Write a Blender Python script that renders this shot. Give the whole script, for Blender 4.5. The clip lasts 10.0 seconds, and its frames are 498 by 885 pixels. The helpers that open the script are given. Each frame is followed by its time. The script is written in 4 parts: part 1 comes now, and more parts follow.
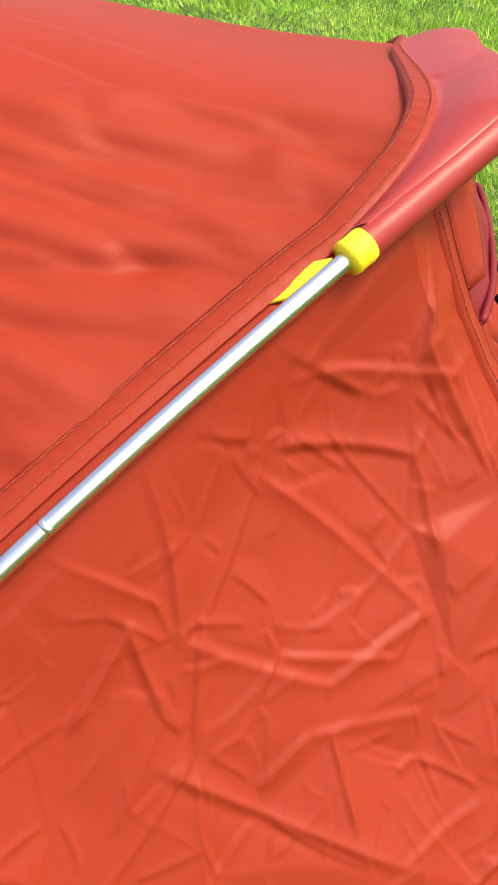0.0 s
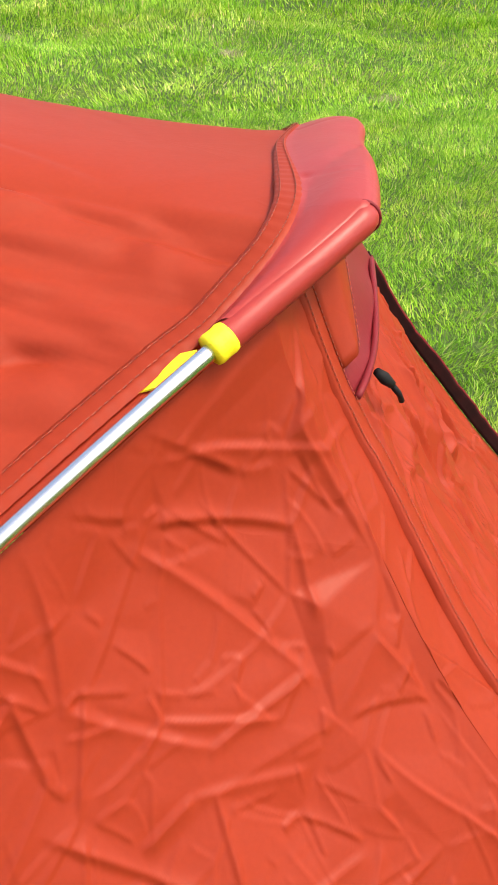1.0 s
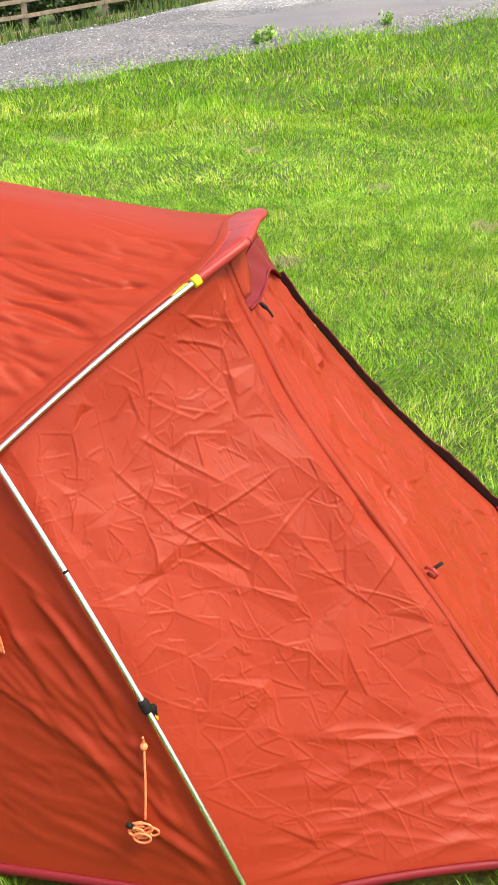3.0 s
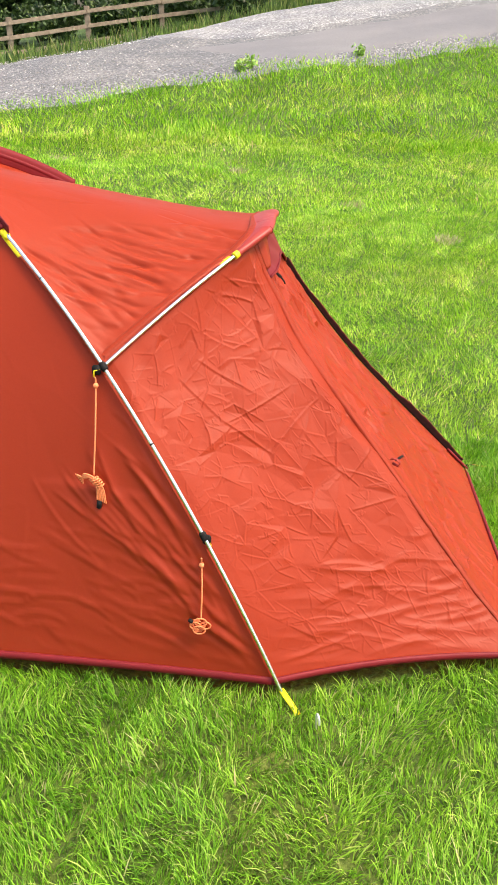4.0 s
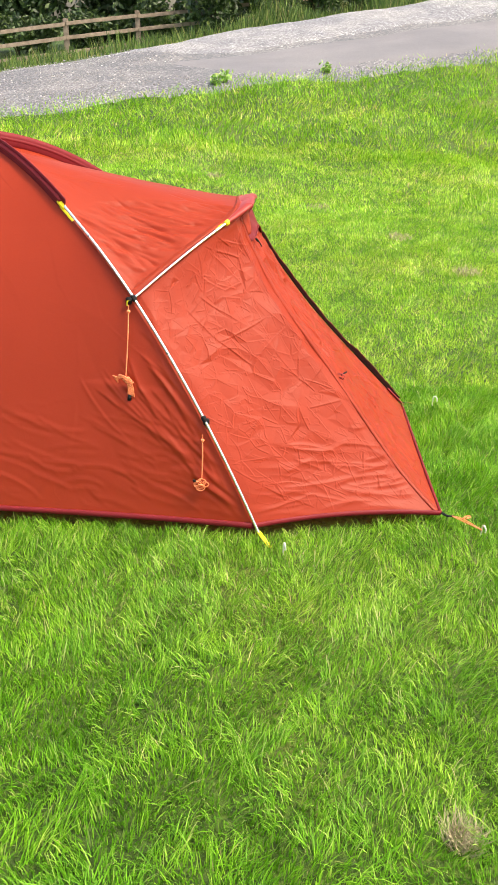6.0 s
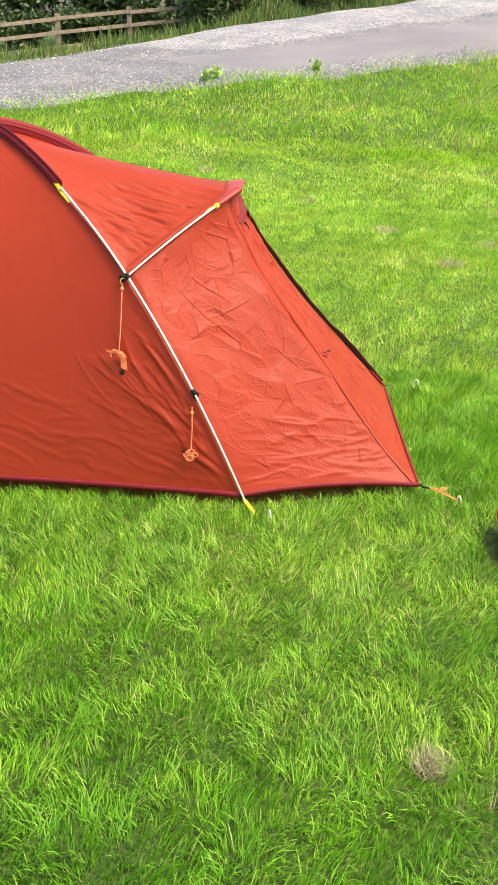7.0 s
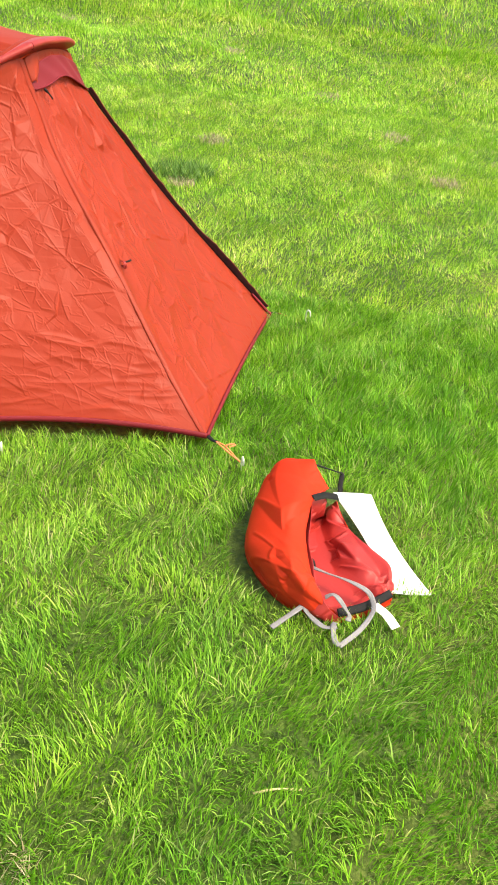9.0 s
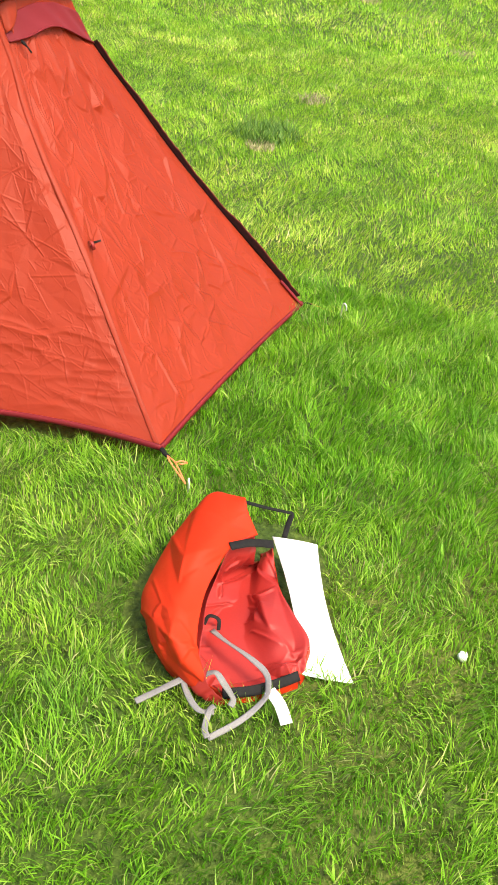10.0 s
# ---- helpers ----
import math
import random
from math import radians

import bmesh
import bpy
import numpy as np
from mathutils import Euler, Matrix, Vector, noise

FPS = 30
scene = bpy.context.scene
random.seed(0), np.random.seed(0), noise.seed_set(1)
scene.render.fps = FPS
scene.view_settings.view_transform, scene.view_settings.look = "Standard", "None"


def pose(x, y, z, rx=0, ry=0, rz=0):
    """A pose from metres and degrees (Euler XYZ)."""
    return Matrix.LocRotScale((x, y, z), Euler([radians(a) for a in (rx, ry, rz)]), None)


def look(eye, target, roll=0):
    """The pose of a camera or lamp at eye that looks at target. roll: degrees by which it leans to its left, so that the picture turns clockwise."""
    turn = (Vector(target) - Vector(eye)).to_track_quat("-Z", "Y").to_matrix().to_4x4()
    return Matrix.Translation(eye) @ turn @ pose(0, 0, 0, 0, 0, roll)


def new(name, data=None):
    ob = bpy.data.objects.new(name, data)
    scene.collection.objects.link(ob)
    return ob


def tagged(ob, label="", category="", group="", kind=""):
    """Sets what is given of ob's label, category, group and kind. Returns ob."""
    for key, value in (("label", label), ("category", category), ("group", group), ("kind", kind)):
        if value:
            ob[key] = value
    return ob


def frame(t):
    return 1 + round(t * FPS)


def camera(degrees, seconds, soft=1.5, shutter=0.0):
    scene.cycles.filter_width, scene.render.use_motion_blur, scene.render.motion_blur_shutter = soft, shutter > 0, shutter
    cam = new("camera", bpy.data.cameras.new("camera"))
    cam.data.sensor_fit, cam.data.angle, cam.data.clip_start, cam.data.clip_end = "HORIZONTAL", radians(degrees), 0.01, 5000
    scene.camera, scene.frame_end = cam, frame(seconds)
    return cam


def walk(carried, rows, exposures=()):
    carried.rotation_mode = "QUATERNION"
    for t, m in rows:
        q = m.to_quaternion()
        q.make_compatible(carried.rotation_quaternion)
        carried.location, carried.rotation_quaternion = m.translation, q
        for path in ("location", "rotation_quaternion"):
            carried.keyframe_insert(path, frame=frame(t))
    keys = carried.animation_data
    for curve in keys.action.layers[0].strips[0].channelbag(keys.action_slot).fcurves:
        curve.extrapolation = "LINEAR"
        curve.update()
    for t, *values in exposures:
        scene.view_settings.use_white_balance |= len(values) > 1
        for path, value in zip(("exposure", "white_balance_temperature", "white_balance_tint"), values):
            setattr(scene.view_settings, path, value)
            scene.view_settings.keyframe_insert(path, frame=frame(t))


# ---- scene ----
cam = camera(33.5, 10.0, 1.1)
METRES, EYE, TILT, LEAN, TURN = 4.6, 1.094, -36.8, 0.0, 0.0
ROWS = [
    (0.0, 0.0, 0.0, 0.0, -0.0, 0.0, 0.0),
    (0.5, 0.0068, -0.0044, 0.0047, -1.36, 1.65, 0.83),
    (1.0, 0.0111, -0.0068, 0.0041, -1.89, 2.78, 1.34),
    (1.5, 0.0206, -0.0208, 0.0037, -1.37, 4.08, 1.36),
    (2.0, 0.0298, -0.0659, -0.0099, -0.11, 5.64, 1.02),
    (2.5, 0.0349, -0.1294, -0.0404, 0.75, 6.93, 0.98),
    (4.0, 0.003, -0.3254, -0.1469, -1.66, 9.26, 1.01),
    (4.5, -0.0078, -0.3779, -0.1732, -2.51, 9.38, 0.73),
    (5.0, -0.0065, -0.4245, -0.2084, -2.56, 9.7, 0.75),
    (5.5, -0.0135, -0.4576, -0.2244, -3.15, 9.94, 1.17),
    (7.0, -0.0162, -0.5069, -0.2668, -4.56, 9.79, 0.99),
    (7.5, 0.017, -0.4879, -0.2563, -4.15, 9.65, -0.61),
    (8.0, 0.0569, -0.4732, -0.2458, -3.7, 8.65, -2.55),
    (8.5, 0.1199, -0.4425, -0.2321, -2.7, 5.97, -5.08),
    (9.0, 0.2047, -0.4123, -0.2218, 0.41, 3.2, -7.45),
    (9.5, 0.2671, -0.3815, -0.1938, 5.72, 0.47, -10.93),
    (10.0, 0.3003, -0.333, -0.1648, 10.4, -1.42, -13.58),
]
walk(cam, [(t, pose(0, 0, EYE, TILT, LEAN, TURN) @ pose(METRES * x, METRES * y, METRES * z, 90 + pitch, roll, yaw)) for t, x, y, z, yaw, pitch, roll in ROWS],
     [(0.0, 1.36, 7300, 10), (2.5, 1.40, 7500, 10), (4.5, 1.52, 7700, 10), (8.5, 1.56, 7700, 10), (10.0, 1.46, 7700, 10)])

from mathutils.geometry import delaunay_2d_cdt

# ---- world and light: bright overcast day ----
world = bpy.data.worlds.new("world")
scene.world = world
world.use_nodes = True
wn = world.node_tree.nodes
sky = wn.new("ShaderNodeTexSky")
sky.sky_type = "NISHITA"
sky.sun_disc = False
sky.sun_elevation, sky.sun_rotation = radians(61), radians(110)
sky.air_density, sky.dust_density, sky.ozone_density = 1.0, 4.0, 0.6
world.node_tree.links.new(sky.outputs[0], wn["Background"].inputs[0])
wn["Background"].inputs[1].default_value = 0.15
sun = new("sun", bpy.data.lights.new("sun", "SUN"))
sun.data.energy, sun.data.angle, sun.data.color = 1.25, radians(12), (1.0, 0.96, 0.90)
sun.matrix_world = look((4.2, -1.5, 8), (0, 0, 0))


# ---- materials ----
def material(name, build, rough=0.6, metal=0.0, spec=0.5):
    m = bpy.data.materials.new(name)
    m.use_nodes = True
    nt = m.node_tree
    b = nt.nodes["Principled BSDF"]
    b.inputs["Roughness"].default_value = rough
    b.inputs["Metallic"].default_value = metal
    b.inputs["Specular IOR Level"].default_value = spec
    build(nt, b)
    return m


def node(nt, kind, **values):
    n = nt.nodes.new(kind)
    for key, value in values.items():
        n.inputs[key.replace("_", " ")].default_value = value
    return n


def coords(nt, stretch=(1, 1, 1), space="Object"):
    tc = nt.nodes.new("ShaderNodeTexCoord")
    mp = nt.nodes.new("ShaderNodeMapping")
    mp.inputs["Scale"].default_value = stretch
    nt.links.new(tc.outputs[space], mp.inputs["Vector"])
    return mp.outputs[0]


def noise_of(nt, scale, detail=3.0, stretch=(1, 1, 1), rough=0.55):
    n = node(nt, "ShaderNodeTexNoise", Scale=scale, Detail=detail, Roughness=rough)
    nt.links.new(coords(nt, stretch), n.inputs["Vector"])
    return n.outputs["Fac"]


def ramp(nt, fac, stops):
    r = nt.nodes.new("ShaderNodeValToRGB")
    el = r.color_ramp.elements
    while len(el) < len(stops):
        el.new(0.5)
    for e, (p, c) in zip(el, stops):
        e.position, e.color = p, (*c, 1)
    nt.links.new(fac, r.inputs["Fac"])
    return r.outputs["Color"]


def blend(nt, fac, a, b, how="MIX"):
    m = nt.nodes.new("ShaderNodeMix")
    m.data_type, m.blend_type = "RGBA", how
    for sock, v in ((m.inputs["Factor"], fac), (m.inputs["A"], a), (m.inputs["B"], b)):
        if isinstance(v, (int, float)):
            sock.default_value = v
        elif isinstance(v, tuple):
            sock.default_value = (*v, 1)
        else:
            nt.links.new(v, sock)
    return m.outputs["Result"]


def bump(nt, b, height, strength, distance):
    n = node(nt, "ShaderNodeBump", Strength=strength, Distance=distance)
    nt.links.new(height, n.inputs["Height"])
    nt.links.new(n.outputs[0], b.inputs["Normal"])


def fabric(colour, faded, through_light, rough=0.55, weave=900.0):
    """Coated nylon: fine weave, soft creases, lets some light through."""
    def build(nt, b):
        big = noise_of(nt, 2.2, 3)
        c = ramp(nt, big, [(0.3, colour), (0.75, faded)])
        fine = noise_of(nt, 240.0, 2)
        c = blend(nt, 0.10, c, ramp(nt, fine, [(0.35, tuple(x * 0.7 for x in colour)), (0.65, faded)]))
        nt.links.new(c, b.inputs["Base Color"])
        b.inputs["Sheen Weight"].default_value = 0.0
        tc = coords(nt)
        warp = node(nt, "ShaderNodeTexNoise", Scale=5.0, Detail=2.0)
        nt.links.new(tc, warp.inputs["Vector"])
        shift = nt.nodes.new("ShaderNodeVectorMath")
        shift.operation = "MULTIPLY_ADD"
        nt.links.new(warp.outputs["Color"], shift.inputs[0])
        shift.inputs[1].default_value = (0.16, 0.16, 0.16)
        nt.links.new(tc, shift.inputs[2])
        total = noise_of(nt, 24.0, 4, rough=0.6)
        for cells, weight in ((9.0, 0.35), (23.0, 0.18)):
            v = node(nt, "ShaderNodeTexVoronoi", Scale=cells)
            v.feature = "DISTANCE_TO_EDGE"
            nt.links.new(shift.outputs[0], v.inputs["Vector"])
            edge = ramp(nt, v.outputs["Distance"], [(0.0, (1, 1, 1)), (0.025, (0.3, 0.3, 0.3)), (0.12, (0, 0, 0))])
            keep = ramp(nt, noise_of(nt, cells * 0.35, 2), [(0.46, (0, 0, 0)), (0.62, (weight, weight, weight))])
            total = blend(nt, 1.0, total, blend(nt, 1.0, edge, keep, "MULTIPLY"), "ADD")
        bump(nt, b, total, 0.10, 0.005)
        tr = nt.nodes.new("ShaderNodeBsdfTranslucent")
        nt.links.new(c, tr.inputs["Color"])
        mx = nt.nodes.new("ShaderNodeMixShader")
        mx.inputs[0].default_value = through_light
        nt.links.new(b.outputs[0], mx.inputs[1])
        nt.links.new(tr.outputs[0], mx.inputs[2])
        nt.links.new(mx.outputs[0], nt.nodes["Material Output"].inputs["Surface"])
    return lambda nt, b: build(nt, b)


def plain(colour, other, scale=60.0, relief=0.0):
    def build(nt, b):
        f = noise_of(nt, scale, 3)
        nt.links.new(ramp(nt, f, [(0.3, colour), (0.7, other)]), b.inputs["Base Color"])
        if relief:
            bump(nt, b, f, 0.5, relief)
    return build


ORANGE = material("orange_nylon", fabric((0.370, 0.0385, 0.0140), (0.410, 0.0450, 0.0165), 0.34), 0.48, 0.0, 0.27)
RED = material("red_nylon", fabric((0.30, 0.026, 0.022), (0.35, 0.036, 0.030), 0.05), 0.42, 0.0, 0.35)
DARK_RED = material("burgundy_nylon", fabric((0.16, 0.009, 0.014), (0.20, 0.013, 0.019), 0.05), 0.55, 0.0, 0.25)
DARK_FLAP = material("dark_brown_tape", plain((0.010, 0.003, 0.003), (0.022, 0.005, 0.005)), 0.9, 0.0, 0.1)
STITCH = material("orange_thread", plain((0.22, 0.030, 0.014), (0.36, 0.07, 0.035), 500.0), 0.7)
SILVER = material("aluminium_pole", plain((0.72, 0.73, 0.74), (0.80, 0.80, 0.80), 30.0), 0.26, 1.0)
YELLOW = material("yellow_webbing", plain((0.85, 0.66, 0.01), (0.92, 0.76, 0.03), 700.0, 0.0006), 0.6)
BLACK = material("black_plastic", plain((0.007, 0.007, 0.008), (0.016, 0.016, 0.016), 90.0), 0.7, 0.0, 0.15)
CORD = material("orange_cord", plain((0.75, 0.17, 0.06), (0.90, 0.30, 0.13), 320.0, 0.001), 0.7)
WHITE = material("white_card", plain((0.80, 0.80, 0.80), (0.86, 0.86, 0.86), 12.0), 0.5)
STEEL = material("peg_steel", plain((0.70, 0.70, 0.70), (0.82, 0.82, 0.82), 80.0), 0.3, 0.6)
STRAP = material("grey_webbing", plain((0.15, 0.15, 0.15), (0.22, 0.22, 0.22), 500.0, 0.0006), 0.65)
BAG = material("bright_red_nylon", fabric((0.50, 0.030, 0.009), (0.56, 0.037, 0.011), 0.12), 0.55, 0.0, 0.14)
BAG_IN = material("coated_red_lining", fabric((0.34, 0.021, 0.017), (0.40, 0.030, 0.025), 0.10), 0.45, 0.0, 0.4)
WOOD = material("weathered_wood", plain((0.20, 0.15, 0.11), (0.34, 0.27, 0.21), 9.0, 0.004), 0.85)


def grass_build(nt, b, lift=(1.0, 1.0, 1.0)):
    geo = nt.nodes.new("ShaderNodeNewGeometry")
    blade = ramp(nt, geo.outputs["Random Per Island"], [(0.0, (0.070, 0.195, 0.013)), (0.4, (0.170, 0.395, 0.020)),
                                                        (0.8, (0.290, 0.560, 0.042)), (0.94, (0.44, 0.58, 0.11)), (1.0, (0.50, 0.44, 0.20))])
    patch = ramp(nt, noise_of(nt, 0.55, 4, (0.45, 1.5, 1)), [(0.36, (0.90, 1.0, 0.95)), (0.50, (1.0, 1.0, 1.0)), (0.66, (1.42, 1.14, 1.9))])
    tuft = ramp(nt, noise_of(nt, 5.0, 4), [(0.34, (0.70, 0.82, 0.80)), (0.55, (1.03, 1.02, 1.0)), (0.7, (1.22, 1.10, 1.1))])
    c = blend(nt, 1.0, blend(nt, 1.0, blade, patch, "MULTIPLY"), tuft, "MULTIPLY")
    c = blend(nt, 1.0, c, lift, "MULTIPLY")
    nt.links.new(c, b.inputs["Base Color"])
    tr = nt.nodes.new("ShaderNodeBsdfTranslucent")
    nt.links.new(c, tr.inputs["Color"])
    mx = nt.nodes.new("ShaderNodeMixShader")
    mx.inputs[0].default_value = 0.35
    nt.links.new(b.outputs[0], mx.inputs[1])
    nt.links.new(tr.outputs[0], mx.inputs[2])
    nt.links.new(mx.outputs[0], nt.nodes["Material Output"].inputs["Surface"])


def ground_build(nt, b):
    big = ramp(nt, noise_of(nt, 0.9, 4), [(0.34, (0.040, 0.085, 0.008)), (0.52, (0.065, 0.125, 0.011)), (0.70, (0.13, 0.16, 0.03))])
    fine = ramp(nt, noise_of(nt, 55.0, 4), [(0.32, (0.35, 0.42, 0.3)), (0.7, (1.2, 1.15, 1.1))])
    nt.links.new(blend(nt, 1.0, big, fine, "MULTIPLY"), b.inputs["Base Color"])
    bump(nt, b, noise_of(nt, 70.0, 4), 0.8, 0.02)


def gravel_build(nt, b, lift=1.0):
    v = node(nt, "ShaderNodeTexVoronoi", Scale=42.0)
    nt.links.new(coords(nt), v.inputs["Vector"])
    c = ramp(nt, v.outputs["Color"], [(0.1, tuple(lift * q for q in (0.082, 0.086, 0.095))), (0.6, tuple(lift * q for q in (0.148, 0.152, 0.162))), (0.95, tuple(lift * q for q in (0.34, 0.35, 0.36)))])
    dirt = ramp(nt, noise_of(nt, 1.3, 4), [(0.4, (0.80, 0.80, 0.82)), (0.62, (1.1, 1.08, 1.04))])
    nt.links.new(blend(nt, 1.0, c, dirt, "MULTIPLY"), b.inputs["Base Color"])
    bump(nt, b, v.outputs["Distance"], 0.7, 0.02)


def asphalt_build(nt, b):
    f = noise_of(nt, 130.0, 3)
    c = ramp(nt, f, [(0.3, (0.125, 0.125, 0.135)), (0.7, (0.175, 0.175, 0.185))])
    wear = ramp(nt, noise_of(nt, 0.8, 4), [(0.35, (0.85, 0.85, 0.87)), (0.65, (1.12, 1.1, 1.08))])
    nt.links.new(blend(nt, 1.0, c, wear, "MULTIPLY"), b.inputs["Base Color"])
    bump(nt, b, f, 0.4, 0.006)


def leaf_build(nt, b):
    geo = nt.nodes.new("ShaderNodeNewGeometry")
    c = ramp(nt, geo.outputs["Random Per Island"], [(0.0, (0.010, 0.028, 0.007)), (0.6, (0.028, 0.066, 0.012)), (1.0, (0.075, 0.13, 0.022))])
    nt.links.new(c, b.inputs["Base Color"])


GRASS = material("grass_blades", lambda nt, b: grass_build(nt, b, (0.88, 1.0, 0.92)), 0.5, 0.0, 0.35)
# same blades as GRASS, colours multiplied brighter and paler for the lawn farther back
GRASS_PALE = material("pale_grass_blades", lambda nt, b: grass_build(nt, b, (1.48, 1.28, 1.5)), 0.5, 0.0, 0.35)
GRASS_BANK = material("bank_grass_blades", lambda nt, b: grass_build(nt, b, (1.25, 1.15, 1.0)), 0.5, 0.0, 0.35)
DRY = material("dry_grass", plain((0.30, 0.26, 0.14), (0.50, 0.44, 0.28), 60.0), 0.8)
DEEP = material("deep_green_grass", plain((0.05, 0.14, 0.012), (0.10, 0.24, 0.02), 20.0), 0.55)
GROUND = material("turf", ground_build, 0.9)
GRAVEL = material("gravel", gravel_build, 0.9)
PALE_GRAVEL = material("fresh_gravel", lambda nt, b: gravel_build(nt, b, 1.5), 0.9)
ASPHALT = material("asphalt", asphalt_build, 0.85)
LEAF = material("leaves", leaf_build, 0.55)
PEBBLE = material("pebbles", plain((0.30, 0.29, 0.27), (0.62, 0.60, 0.57), 3.0), 0.85)


# ---- mesh helpers ----
def link_mesh(name, verts, faces, mat, parent=None, label="", smooth=True):
    me = bpy.data.meshes.new(name)
    me.from_pydata([tuple(v) for v in verts], [], [tuple(f) for f in faces])
    me.materials.append(mat)
    if smooth:
        me.polygons.foreach_set("use_smooth", np.ones(len(me.polygons), dtype=bool))
    me.update()
    ob = new(name, me)
    if parent:
        ob.parent = parent
    return tagged(ob, label)


def part(name, bm, mat, parent, label="", smooth=True):
    me = bpy.data.meshes.new(name)
    bm.to_mesh(me)
    bm.free()
    me.materials.append(mat)
    if smooth:
        me.polygons.foreach_set("use_smooth", np.ones(len(me.polygons), dtype=bool))
    ob = new(name, me)
    if parent:
        ob.parent = parent
    return tagged(ob, label)


def grid_mesh(name, p, mat, parent=None, label="", thick=0.0):
    """A sheet from an array of points (rows, columns, 3); thick gives it a back."""
    p = np.asarray(p, float)
    r, c = p.shape[:2]
    i = np.arange(r * c).reshape(r, c)
    f = np.stack([i[:-1, :-1], i[:-1, 1:], i[1:, 1:], i[1:, :-1]], -1).reshape(-1, 4)
    v = p.reshape(-1, 3)
    if thick:
        n = normals(p).reshape(-1, 3)
        k = r * c
        v = np.concatenate([v, v - n * thick])
        rim = np.concatenate([i[0, :-1], i[:-1, -1], i[-1, :0:-1], i[:0:-1, 0]])
        nxt = np.roll(rim, -1)
        f = np.concatenate([f, f[:, ::-1] + k, np.stack([nxt, rim, rim + k, nxt + k], -1)])
    return link_mesh(name, v, f, mat, parent, label)


def normals(p):
    du = np.gradient(p, axis=1)
    dv = np.gradient(p, axis=0)
    n = np.cross(du, dv)
    ln = np.linalg.norm(n, axis=-1, keepdims=True)
    return n / np.maximum(ln, 1e-9)


def tube(name, pts, radius, mat, parent=None, label="", sides=10, flat=1.0):
    """A round or flattened rod along points, with closed ends."""
    pts = [Vector(p) for p in pts]
    radii = radius if isinstance(radius, (list, tuple)) else [radius] * len(pts)
    verts, faces = [], []
    side = None
    for k, p in enumerate(pts):
        d = (pts[min(k + 1, len(pts) - 1)] - pts[max(k - 1, 0)]).normalized()
        if side is None:
            side = d.cross(Vector((0, 0, 1)) if abs(d.z) < 0.9 else Vector((1, 0, 0))).normalized()
        side = (side - d * side.dot(d)).normalized()
        up = side.cross(d)
        for s in range(sides):
            a = 2 * math.pi * s / sides
            verts.append(p + (side * math.cos(a) + up * math.sin(a) * flat) * radii[k])
    for k in range(len(pts) - 1):
        for s in range(sides):
            a, b2 = k * sides + s, k * sides + (s + 1) % sides
            faces.append((a, b2, b2 + sides, a + sides))
    faces.append(tuple(range(sides))[::-1])
    faces.append(tuple(range((len(pts) - 1) * sides, len(pts) * sides)))
    return link_mesh(name, verts, faces, mat, parent, label)


def smooth_line(pts, n=40):
    """A smooth curve through a few points."""
    p = np.array([pts[0], *pts, pts[-1]], float)
    out = []
    for k in range(len(p) - 3):
        a, b2, c, d = p[k:k + 4]
        m = max(2, n // (len(p) - 3))
        for t in np.linspace(0, 1, m, endpoint=False):
            out.append(0.5 * (2 * b2 + (c - a) * t + (2 * a - 5 * b2 + 4 * c - d) * t * t + (3 * b2 - a - 3 * c + d) * t ** 3))
    out.append(p[-2])
    return np.array(out)


def resample(pts, n):
    pts = np.asarray(pts, float)
    s = np.r_[0, np.cumsum(np.linalg.norm(np.diff(pts, axis=0), axis=1))]
    q = np.linspace(0, s[-1], n)
    return np.stack([np.interp(q, s, pts[:, k]) for k in range(3)], -1)


def box(bm, size, at=(0, 0, 0), bevel=0.0, turn=None):
    m = Matrix.Translation(at) @ (turn if turn else Matrix.Identity(4)) @ Matrix.Diagonal((*size, 1))
    g = bmesh.ops.create_cube(bm, size=1.0, matrix=m)
    if bevel:
        edges = list({e for v in g["verts"] for e in v.link_edges})
        bmesh.ops.bevel(bm, geom=edges, offset=bevel, segments=2, affect="EDGES")
    return bm


# ---- the land ----
RS, RW = np.array((0.919, 0.394)), np.array((-0.394, 0.919))


def road_coords(x, y):
    dx, dy = x - 0.52, y - 11.0
    return dx * RS[0] + dy * RS[1], dx * RW[0] + dy * RW[1]


